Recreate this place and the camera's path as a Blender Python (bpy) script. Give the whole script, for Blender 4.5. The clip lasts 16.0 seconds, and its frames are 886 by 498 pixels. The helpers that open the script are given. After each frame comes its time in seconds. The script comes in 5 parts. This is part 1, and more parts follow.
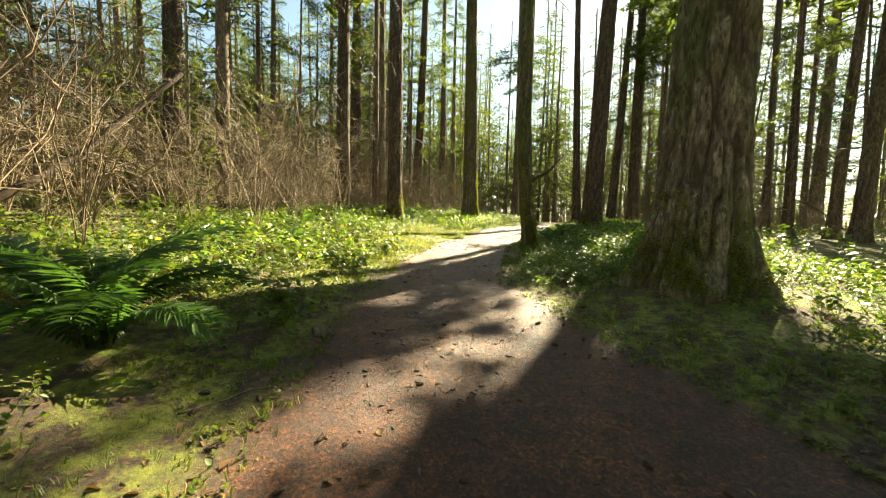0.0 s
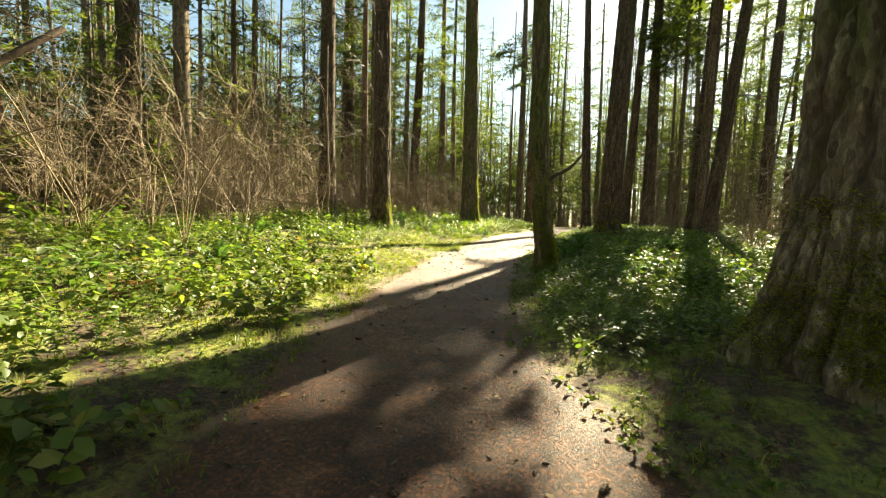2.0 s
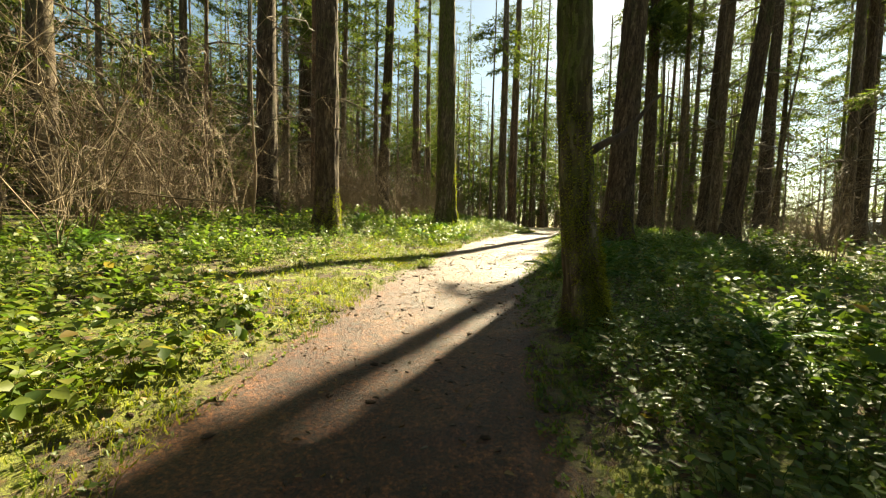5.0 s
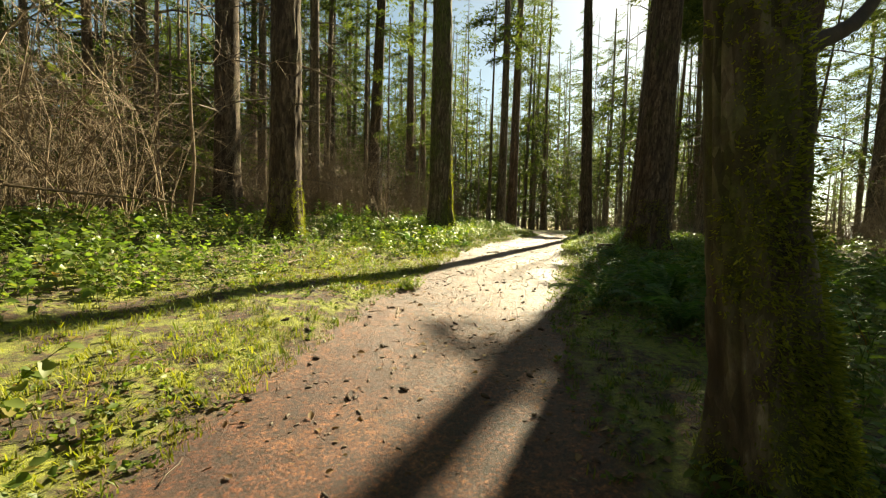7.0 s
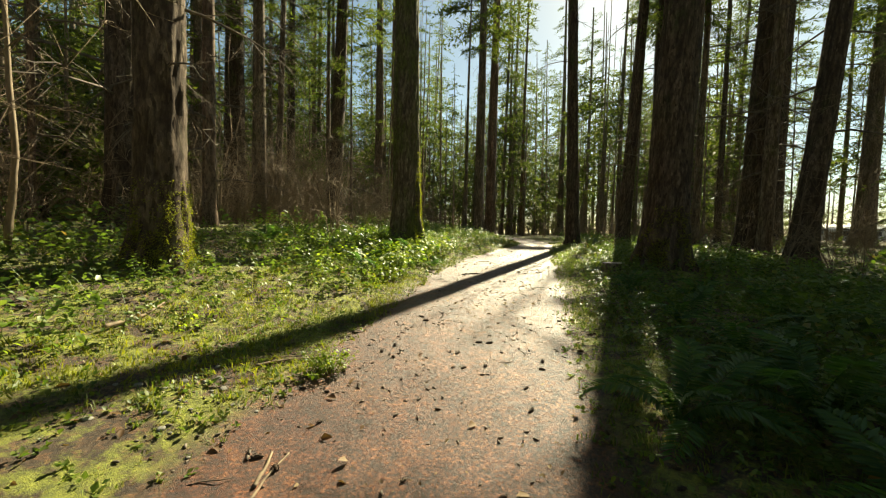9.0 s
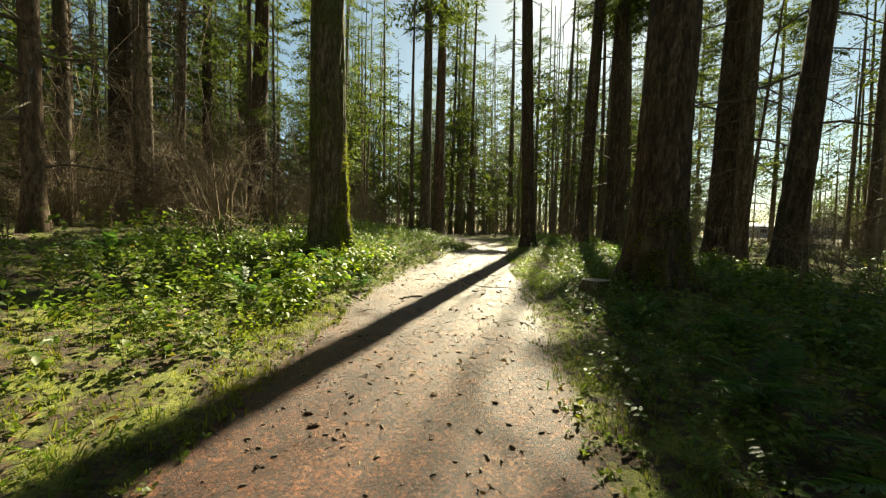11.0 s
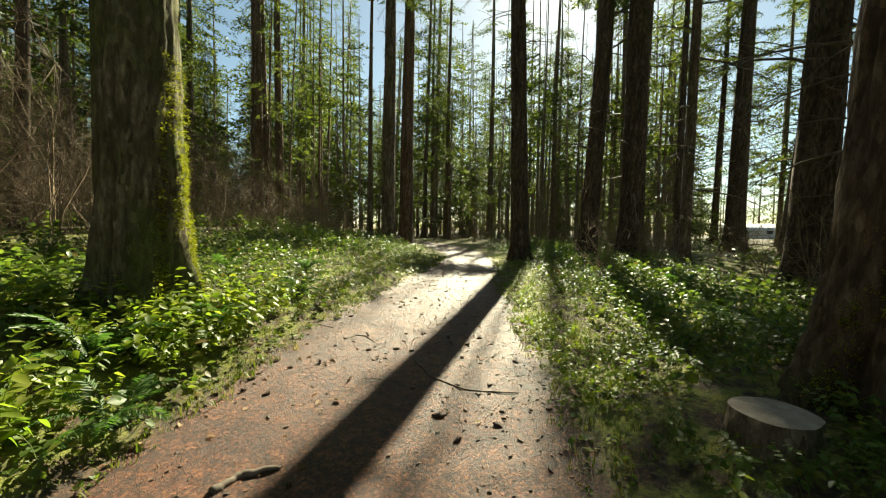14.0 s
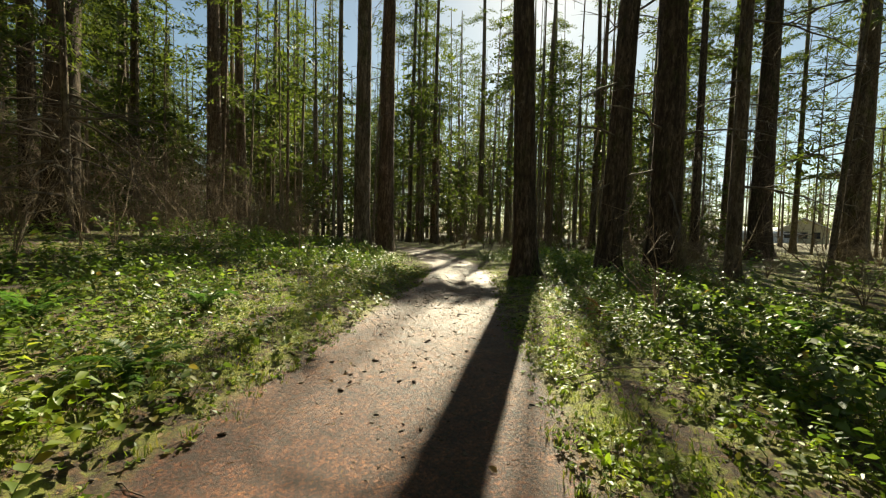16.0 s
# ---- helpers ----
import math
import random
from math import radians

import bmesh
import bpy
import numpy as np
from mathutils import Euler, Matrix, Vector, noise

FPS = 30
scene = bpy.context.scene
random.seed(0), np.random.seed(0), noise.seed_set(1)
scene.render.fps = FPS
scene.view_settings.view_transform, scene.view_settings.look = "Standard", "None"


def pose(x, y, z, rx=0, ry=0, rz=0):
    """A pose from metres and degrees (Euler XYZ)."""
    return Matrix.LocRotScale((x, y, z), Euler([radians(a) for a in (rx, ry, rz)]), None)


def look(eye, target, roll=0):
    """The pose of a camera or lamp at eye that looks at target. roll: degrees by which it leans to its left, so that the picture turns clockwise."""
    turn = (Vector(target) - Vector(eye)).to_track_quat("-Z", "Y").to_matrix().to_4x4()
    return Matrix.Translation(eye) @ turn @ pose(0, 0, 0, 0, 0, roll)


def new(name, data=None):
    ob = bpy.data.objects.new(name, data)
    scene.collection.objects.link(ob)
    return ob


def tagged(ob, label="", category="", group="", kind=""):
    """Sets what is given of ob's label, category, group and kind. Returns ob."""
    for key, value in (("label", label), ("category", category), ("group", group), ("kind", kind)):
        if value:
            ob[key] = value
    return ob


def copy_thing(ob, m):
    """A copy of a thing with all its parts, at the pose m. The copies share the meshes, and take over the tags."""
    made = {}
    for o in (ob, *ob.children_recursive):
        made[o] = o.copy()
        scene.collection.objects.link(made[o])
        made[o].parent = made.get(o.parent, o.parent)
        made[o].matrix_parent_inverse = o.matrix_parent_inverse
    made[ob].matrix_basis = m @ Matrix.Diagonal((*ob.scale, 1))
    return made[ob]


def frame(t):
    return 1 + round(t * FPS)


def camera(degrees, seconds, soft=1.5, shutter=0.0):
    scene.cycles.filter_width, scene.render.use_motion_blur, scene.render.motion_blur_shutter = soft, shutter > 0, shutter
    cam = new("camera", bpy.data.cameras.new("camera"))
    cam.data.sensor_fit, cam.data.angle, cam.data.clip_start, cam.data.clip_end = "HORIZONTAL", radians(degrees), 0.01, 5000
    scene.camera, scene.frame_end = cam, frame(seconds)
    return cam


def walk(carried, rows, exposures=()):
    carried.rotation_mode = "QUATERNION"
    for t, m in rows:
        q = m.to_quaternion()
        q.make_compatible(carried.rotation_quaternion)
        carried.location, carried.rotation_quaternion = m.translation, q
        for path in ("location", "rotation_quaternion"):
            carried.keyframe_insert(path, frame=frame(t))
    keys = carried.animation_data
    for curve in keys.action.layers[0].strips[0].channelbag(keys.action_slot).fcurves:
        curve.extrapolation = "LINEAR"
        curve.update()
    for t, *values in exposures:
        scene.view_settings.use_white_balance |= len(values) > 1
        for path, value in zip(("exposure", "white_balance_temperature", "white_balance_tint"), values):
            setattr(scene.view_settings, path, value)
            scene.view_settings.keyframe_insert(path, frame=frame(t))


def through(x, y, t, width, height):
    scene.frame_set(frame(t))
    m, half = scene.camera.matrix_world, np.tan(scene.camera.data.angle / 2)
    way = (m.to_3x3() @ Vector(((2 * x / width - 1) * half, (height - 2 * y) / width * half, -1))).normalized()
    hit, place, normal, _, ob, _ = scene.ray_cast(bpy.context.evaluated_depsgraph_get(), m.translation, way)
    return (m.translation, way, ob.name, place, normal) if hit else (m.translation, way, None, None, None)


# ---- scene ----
cam = camera(97.0, 16.0, soft=1.2)
METRES, EYE, TILT, LEAN, TURN = 22.1, 1.5, 0.0, 0.0, 0.0
ROWS = [
    (0.0, 0.0, 0.0, 0.0, 0.08, -3.74, -1.16),
    (0.5, 0.0037, 0.0293, 0.0012, 0.11, -3.61, -1.09),
    (1.0, 0.007, 0.0567, 0.0029, 0.05, -3.61, -1.37),
    (1.5, 0.0089, 0.0869, 0.0048, 0.15, -3.6, -1.35),
    (2.0, 0.0118, 0.1147, 0.0092, 0.3, -3.37, -1.33),
    (2.5, 0.013, 0.1435, 0.0099, 0.11, -3.46, -1.43),
    (3.0, 0.0169, 0.1715, 0.0119, -0.03, -3.45, -1.29),
    (3.5, 0.0181, 0.199, 0.0111, -0.35, -3.46, -1.68),
    (4.0, 0.0198, 0.2286, 0.0122, -1.6, -3.47, -1.65),
    (6.5, 0.0309, 0.3655, 0.0199, -3.5, -3.13, -1.09),
    (7.0, 0.0341, 0.3969, 0.0195, -3.52, -3.14, -1.36),
    (7.5, 0.0401, 0.4289, 0.0213, -3.8, -3.08, -1.11),
    (8.0, 0.0451, 0.4585, 0.0245, -4.17, -2.98, -1.19),
    (8.5, 0.0488, 0.4898, 0.028, -5.18, -2.84, -1.11),
    (9.0, 0.0553, 0.5191, 0.0334, -6.99, -2.67, -1.18),
    (11.5, 0.0949, 0.6636, 0.043, -15.29, -2.97, -0.94),
    (12.0, 0.1076, 0.6988, 0.0455, -15.6, -3.01, -0.86),
    (12.5, 0.1206, 0.7309, 0.0507, -15.98, -2.85, -0.93),
    (13.0, 0.1323, 0.766, 0.0518, -16.45, -2.91, -0.98),
    (13.5, 0.1475, 0.7987, 0.0547, -17.19, -2.79, -0.95),
    (14.0, 0.1597, 0.8329, 0.0545, -17.63, -2.81, -0.98),
    (14.5, 0.1735, 0.8682, 0.055, -18.17, -2.82, -0.94),
    (15.0, 0.1847, 0.9008, 0.0553, -18.56, -2.72, -1.1),
    (15.5, 0.1961, 0.9355, 0.0569, -19.06, -2.69, -1.02),
    (16.0, 0.207, 0.9659, 0.0619, -19.4, -2.54, -1.13),
]
walk(cam, [(t, pose(0, 0, EYE, TILT, LEAN, TURN) @ pose(METRES * x, METRES * y, METRES * z, 90 + pitch, roll, yaw)) for t, x, y, z, yaw, pitch, roll in ROWS],
     exposures=[(0.0, 2.68, 8800, -5), (4.0, 2.3, 8800, -6), (7.0, 1.85, 8700, -5), (9.0, 1.62, 8300, -7), (12.0, 1.58, 8100, -8), (14.0, 1.66, 7700, -8), (15.0, 1.48, 7800, -6), (16.0, 1.42, 7800, -4)])

# ---- sky and sun: a clear spring day, the sun ahead and to the right ----
SUN_AZ, SUN_EL = 33.2, 34.0
sun_way = Vector((math.sin(radians(SUN_AZ)) * math.cos(radians(SUN_EL)), math.cos(radians(SUN_AZ)) * math.cos(radians(SUN_EL)), math.sin(radians(SUN_EL))))
world = bpy.data.worlds.new("sky")
scene.world = world
world.use_nodes = True
wn = world.node_tree.nodes
sky = wn.new("ShaderNodeTexSky")
sky.sky_type, sky.sun_disc = "NISHITA", False
sky.sun_elevation, sky.sun_rotation = radians(SUN_EL), radians(SUN_AZ)
sky.air_density, sky.dust_density = 0.9, 0.3
world.node_tree.links.new(sky.outputs["Color"], wn["Background"].inputs["Color"])
wn["Background"].inputs["Strength"].default_value = 0.05
sun = new("sun", bpy.data.lights.new("sun", "SUN"))
sun.data.energy, sun.data.angle, sun.data.color = 5.0, radians(0.55), (1.0, 0.93, 0.82)
sun.matrix_world = look((30, 50, 40), Vector((30, 50, 40)) - sun_way)

# ---- helpers: noise, meshes, tubes ----
RNG = np.random.default_rng(7)
TABLE = RNG.random((32, 32, 32))


def vnoise(p):
    """Smooth value noise in 0..1 at points p (n, 3)."""
    p = np.asarray(p, float)
    i = np.floor(p).astype(int)
    f = p - i
    f = f * f * (3 - 2 * f)
    out = 0
    for a in (0, 1):
        for b in (0, 1):
            for c in (0, 1):
                w = (f[:, 0] if a else 1 - f[:, 0]) * (f[:, 1] if b else 1 - f[:, 1]) * (f[:, 2] if c else 1 - f[:, 2])
                out = out + w * TABLE[(i[:, 0] + a) % 32, (i[:, 1] + b) % 32, (i[:, 2] + c) % 32]
    return out


def noise2(x, y, scale, seed=0.0):
    x, y = np.broadcast_arrays(np.asarray(x, float), np.asarray(y, float))
    p = np.stack([x.ravel() / scale + seed, y.ravel() / scale + seed * 1.7, np.full(x.size, seed * 0.31 + 0.5)], 1)
    return vnoise(p).reshape(x.shape)


def make_mesh(name, V, Q, mat, smooth=False):
    """A mesh of quads (rows whose last two indices agree become triangles)."""
    V, Q = np.asarray(V, float).reshape(-1, 3), np.asarray(Q, int).reshape(-1, 4)
    me = bpy.data.meshes.new(name)
    tri = Q[:, 2] == Q[:, 3]
    counts = np.where(tri, 3, 4)
    keep = np.ones(Q.shape, bool)
    keep[tri, 3] = False
    loops = Q[keep]
    me.vertices.add(len(V))
    me.vertices.foreach_set("co", V.ravel())
    me.loops.add(len(loops))
    me.loops.foreach_set("vertex_index", loops.astype(np.int32))
    me.polygons.add(len(Q))
    me.polygons.foreach_set("loop_start", (np.cumsum(counts) - counts).astype(np.int32))
    if smooth:
        me.polygons.foreach_set("use_smooth", np.ones(len(Q), bool))
    me.update(calc_edges=True)
    me.materials.append(mat)
    return me


def part(name, me, parent=None, label="", m=None):
    ob = new(name, me)
    if parent is not None:
        ob.parent = parent
    if m is not None:
        ob.matrix_basis = m
    return tagged(ob, label=label)


def tube(P, R, sides=5, cap=False):
    """A tube round the line P with radii R."""
    P, R = np.asarray(P, float), np.asarray(R, float)
    T = np.gradient(P, axis=0)
    T /= np.linalg.norm(T, axis=1, keepdims=True) + 1e-9
    ref = np.where(np.abs(T[:, 2:3]) > 0.8, np.array([[1.0, 0, 0]]), np.array([[0, 0, 1.0]]))
    if np.abs(T[:, 2]).max() > 0.8:
        ref = np.tile([[1.0, 0.1, 0]], (len(P), 1))
    U = np.cross(T, ref)
    U /= np.linalg.norm(U, axis=1, keepdims=True) + 1e-9
    W = np.cross(T, U)
    a = np.arange(sides) * 2 * np.pi / sides
    V = P[:, None] + R[:, None, None] * (np.cos(a)[None, :, None] * U[:, None] + np.sin(a)[None, :, None] * W[:, None])
    k = len(P)
    i, j = np.meshgrid(np.arange(k - 1), np.arange(sides), indexing="ij")
    n = (j + 1) % sides
    Q = np.stack([i * sides + j, i * sides + n, (i + 1) * sides + n, (i + 1) * sides + j], -1).reshape(-1, 4)
    V = V.reshape(-1, 3)
    if cap:
        c = len(V)
        V = np.vstack([V, P[-1:], P[:1]])
        jj = np.arange(sides)
        Q = np.vstack([Q, np.stack([(k - 1) * sides + jj, (k - 1) * sides + (jj + 1) % sides, np.full(sides, c), np.full(sides, c)], 1),
                       np.stack([(jj + 1) % sides, jj, np.full(sides, c + 1), np.full(sides, c + 1)], 1)])
    return V, Q


def join(parts):
    Vs, Qs, n = [], [], 0
    for V, Q in parts:
        Vs.append(V)
        Qs.append(Q + n)
        n += len(V)
    return np.vstack(Vs), np.vstack(Qs)


def scatter(V, Q, mats, offs):
    """Many copies of V, Q at rotations mats (k, 3, 3) and places offs (k, 3), as one array."""
    k, n = len(mats), len(V)
    W = np.einsum("kij,nj->kni", mats, V) + offs[:, None]
    F = Q[None] + (np.arange(k) * n)[:, None, None]
    return W.reshape(-1, 3), F.reshape(-1, 4)


def turns(yaw, tilt, roll, size):
    """Rotation matrices: roll about x, tilt about y, then yaw about z, times size."""
    cy, sy, ct, st, cr, sr = np.cos(yaw), np.sin(yaw), np.cos(tilt), np.sin(tilt), np.cos(roll), np.sin(roll)
    z, o = np.zeros_like(yaw), np.ones_like(yaw)
    Z = np.stack([np.stack([cy, -sy, z], -1), np.stack([sy, cy, z], -1), np.stack([z, z, o], -1)], -2)
    Y = np.stack([np.stack([ct, z, st], -1), np.stack([z, o, z], -1), np.stack([-st, z, ct], -1)], -2)
    X = np.stack([np.stack([o, z, z], -1), np.stack([z, cr, -sr], -1), np.stack([z, sr, cr], -1)], -2)
    return (Z @ Y @ X) * np.asarray(size)[..., None, None]


# ---- plan: the path's line and width, the lie of the land ----
PATH_Y = [-40, -8, 2, 4, 6.6, 8.3, 10.4, 12.1, 15.2, 18.5, 21, 25, 28, 31, 35, 45, 60, 90]
PATH_X = [0.65, 0.65, 0.6, 0.25, -0.05, 0.15, 0.52, 0.87, 1.75, 2.9, 3.8, 5.45, 6.9, 8.4, 9.9, 11.0, 4, -20]
PATH_W = [1.75, 1.75, 1.75, 1.42, 1.08, 1.15, 1.2, 1.2, 1.3, 1.5, 1.6, 1.45, 1.15, 1.1, 0.85, 0.8, 0.8, 0.8]
RISE_Y = [-60, -10, 0, 5, 12, 21, 29, 40, 60, 90, 400]
RISE_Z = [-0.6, -0.25, 0.0, 0.4, 0.78, 1.22, 1.5, 1.72, 1.8, 1.7, 1.7]


MOUNDS = [(3.6, 5.6, 0.2, 1.5), (2.5, 10.4, 0.12, 0.8), (7.5, 20.0, 0.22, 1.5), (10.6, 31.1, 0.08, 0.8), (1.3, 23.9, 0.2, 1.4), (-2.4, 17.8, 0.12, 1.2)]


def lateral(x, y):
    """Metres from the path's middle line (right positive), and half its width."""
    return np.asarray(x) - np.interp(y, PATH_Y, PATH_X), np.interp(y, PATH_Y, PATH_W)


def off_path(x, y):
    s, w = lateral(x, y)
    return np.abs(s) - w


def ground_z(x, y):
    x, y = np.broadcast_arrays(np.asarray(x, float), np.asarray(y, float))
    s, w = lateral(x, y)
    d = np.abs(s) - w
    z = np.interp(y, RISE_Y, RISE_Z)
    z = z + np.where(s < 0, np.clip(0.12 * (d - 0.2), 0, 0.85) + 0.06 * np.clip(d / 0.6, 0, 1), np.clip(0.02 * (d - 0.4), 0, 0.08) + 0.07 * np.clip((d + 0.1) / 0.8, 0, 1) ** 2)
    z = z - 0.04 * np.clip(-d, 0, 1)
    for mx, my, mh, mr in MOUNDS:
        z = z + mh * np.exp(-((x - mx) ** 2 + (y - my) ** 2) / (mr * mr))
    rough = np.clip(d / 0.8 + 0.25, 0.12, 1)
    return z + rough * (0.12 * (noise2(x, y, 2.3, 3.0) - 0.5) + 0.06 * (noise2(x, y, 0.7, 5.0) - 0.5)) + 0.018 * (noise2(x, y, 0.22, 8.0) - 0.5)


def gz(x, y):
    return float(ground_z(np.array([x]), np.array([y]))[0])


# ---- materials ----
def material(name):
    mat = bpy.data.materials.new(name)
    mat.use_nodes = True
    nt = mat.node_tree
    return mat, nt, nt.nodes["Principled BSDF"], nt.links.new


def ramp(nt, source, stops):
    r = nt.nodes.new("ShaderNodeValToRGB")
    while len(r.color_ramp.elements) < len(stops):
        r.color_ramp.elements.new(0.5)
    for e, (p, c) in zip(r.color_ramp.elements, stops):
        e.position, e.color = p, (*c, 1) if len(c) == 3 else c
    nt.links.new(source, r.inputs["Fac"])
    return r.outputs["Color"]


def tex(nt, kind, scale, detail=4.0, stretch=(1, 1, 1), rough=0.6, space="Object"):
    co = nt.nodes.new("ShaderNodeTexCoord")
    mp = nt.nodes.new("ShaderNodeMapping")
    mp.inputs["Scale"].default_value = stretch
    nt.links.new(co.outputs[space], mp.inputs["Vector"])
    n = nt.nodes.new("ShaderNodeTexNoise" if kind == "noise" else "ShaderNodeTexVoronoi")
    n.inputs["Scale"].default_value = scale
    if kind == "noise":
        n.inputs["Detail"].default_value, n.inputs["Roughness"].default_value = detail, rough
    nt.links.new(mp.outputs["Vector"], n.inputs["Vector"])
    return n


def mix(nt, fac, a, b, blend="MIX"):
    m = nt.nodes.new("ShaderNodeMix")
    m.data_type, m.blend_type = "RGBA", blend
    for key, v in ((0, fac), (6, a), (7, b)):
        if hasattr(v, "is_linked"):
            nt.links.new(v, m.inputs[key])
        else:
            m.inputs[key].default_value = v if key == 0 else (*v, 1)
    return m.outputs[2]


def bump(nt, bsdf, height, strength, distance):
    b = nt.nodes.new("ShaderNodeBump")
    b.inputs["Strength"].default_value, b.inputs["Distance"].default_value = strength, distance
    nt.links.new(height, b.inputs["Height"])
    nt.links.new(b.outputs["Normal"], bsdf.inputs["Normal"])


def leaf_material(name, stops, through=0.45, rough=0.45, glow=1.35):
    """A thin leaf: a coloured surface that also passes light through, each leaf a little different."""
    mat, nt, bsdf, link = material(name)
    geo = nt.nodes.new("ShaderNodeNewGeometry")
    col = ramp(nt, geo.outputs["Random Per Island"], stops)
    n = tex(nt, "noise", 1.3, 2.0)
    shade = ramp(nt, n.outputs["Fac"], [(0.3, (0.62, 0.62, 0.55)), (0.7, (1.15, 1.12, 1.0))])
    col = mix(nt, 1.0, col, shade, "MULTIPLY")
    link(col, bsdf.inputs["Base Color"])
    bsdf.inputs["Roughness"].default_value = rough
    bsdf.inputs["Specular IOR Level"].default_value = 0.5
    tr = nt.nodes.new("ShaderNodeBsdfTranslucent")
    warm = mix(nt, 1.0, col, (1.02 * glow, 1.1 * glow, 0.72 * glow), "MULTIPLY")
    link(warm, tr.inputs["Color"])
    ms = nt.nodes.new("ShaderNodeMixShader")
    ms.inputs[0].default_value = through
    link(bsdf.outputs[0], ms.inputs[1])
    link(tr.outputs[0], ms.inputs[2])
    link(ms.outputs[0], nt.nodes["Material Output"].inputs["Surface"])
    return mat


def bark_material(name, dark, mid, light, moss, moss_at, relief=1.0):
    mat, nt, bsdf, link = material(name)
    plates = tex(nt, "noise", 15.0, 9.0, (1, 1, 0.28), 0.78)
    flakes = tex(nt, "voronoi", 26.0, stretch=(1, 1, 0.32))
    col = ramp(nt, plates.outputs["Fac"], [(0.32, dark), (0.5, mid), (0.66, light)])
    crack = ramp(nt, flakes.outputs["Color"], [(0.08, (0.4, 0.36, 0.33)), (0.5, (1.0, 0.97, 0.94)), (0.92, (1.55, 1.5, 1.45))])
    col = mix(nt, 0.85, col, crack, "MULTIPLY")
    # furrows: redder inner bark, darkened further so groove shade is in the colour
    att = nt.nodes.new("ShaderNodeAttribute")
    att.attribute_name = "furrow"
    inner_shade = ramp(nt, plates.outputs["Fac"], [(0.35, tuple(0.7 * c for c in dark)), (0.65, (0.5 * mid[0], 0.42 * mid[1], 0.38 * mid[2]))])
    col = mix(nt, att.outputs["Fac"], col, inner_shade)
    patch = tex(nt, "noise", 1.4, 5.0, (1, 1, 0.45), 0.65)
    spot = ramp(nt, patch.outputs["Fac"], [(moss_at, (0, 0, 0)), (moss_at + 0.14, (1, 1, 1))])
    fine = tex(nt, "noise", 60.0, 3.0)
    mosscol = ramp(nt, fine.outputs["Fac"], [(0.35, tuple(0.55 * c for c in moss)), (0.65, moss)])
    mosscol = mix(nt, 0.7, mosscol, crack, "MULTIPLY")
    spot = mix(nt, 1.0, spot, ramp(nt, plates.outputs["Fac"], [(0.38, (0.25, 0.25, 0.25)), (0.56, (1, 1, 1))]), "MULTIPLY")
    col = mix(nt, spot, col, mosscol)
    link(col, bsdf.inputs["Base Color"])
    bsdf.inputs["Roughness"].default_value = 0.92
    bsdf.inputs["Specular IOR Level"].default_value = 0.2
    hgt = mix(nt, 0.6, plates.outputs["Fac"], crack)
    bump(nt, bsdf, hgt, 1.0, 0.03 * relief)
    return mat


BARK = bark_material("fir_bark", (0.078, 0.0585, 0.0442), (0.195, 0.15, 0.114), (0.351, 0.286, 0.227), (0.0975, 0.111, 0.0364), 0.52)
BARK_RED = bark_material("red_bark", (0.078, 0.0533, 0.039), (0.195, 0.135, 0.0988), (0.325, 0.24, 0.182), (0.091, 0.104, 0.039), 0.56)
# fir bark at about 0.6 brightness: the wood's shade put into the colour
BARK_SHADED = bark_material("shaded_bark", (0.048, 0.035, 0.027), (0.115, 0.084, 0.062), (0.21, 0.165, 0.128), (0.075, 0.088, 0.03), 0.54)
BARK_MOSS = bark_material("mossy_bark", (0.0715, 0.0572, 0.0403), (0.163, 0.13, 0.091), (0.299, 0.26, 0.202), (0.117, 0.137, 0.0364), 0.43)
BARK_GREY = bark_material("grey_bark", (0.0845, 0.065, 0.0494), (0.247, 0.202, 0.15), (0.52, 0.436, 0.338), (0.13, 0.15, 0.0455), 0.46, 1.6)
NEEDLE = leaf_material("fir_needles", [(0.0, (0.045, 0.065, 0.02)), (0.5, (0.085, 0.11, 0.028)), (1.0, (0.15, 0.165, 0.04))], 0.58, 0.55)
LEAF = leaf_material("shrub_leaves", [(0.0, (0.07, 0.12, 0.026)), (0.45, (0.13, 0.195, 0.038)), (0.85, (0.19, 0.25, 0.055)), (0.97, (0.23, 0.24, 0.055)), (1.0, (0.26, 0.15, 0.055))], 0.5, 0.42)
FRESH = leaf_material("fresh_leaves", [(0.0, (0.16, 0.24, 0.035)), (0.6, (0.25, 0.32, 0.045)), (1.0, (0.33, 0.34, 0.06))], 0.55, 0.42)
FERN = leaf_material("fern_leaf", [(0.0, (0.05, 0.11, 0.028)), (0.6, (0.08, 0.16, 0.04)), (1.0, (0.12, 0.2, 0.05))], 0.5, 0.48)
GRASS = leaf_material("grass_blades", [(0.0, (0.08, 0.13, 0.02)), (0.6, (0.17, 0.21, 0.03)), (0.85, (0.26, 0.25, 0.06)), (1.0, (0.34, 0.27, 0.1))], 0.4, 0.5)
CREEPER = leaf_material("creeping_leaves", [(0.0, (0.07, 0.12, 0.025)), (0.5, (0.13, 0.18, 0.035)), (0.9, (0.21, 0.24, 0.05)), (1.0, (0.26, 0.17, 0.06))], 0.5, 0.5)
MOSS = leaf_material("trunk_moss", [(0.0, (0.12, 0.13, 0.02)), (0.6, (0.26, 0.27, 0.032)), (1.0, (0.38, 0.36, 0.05))], 0.45, 0.8)
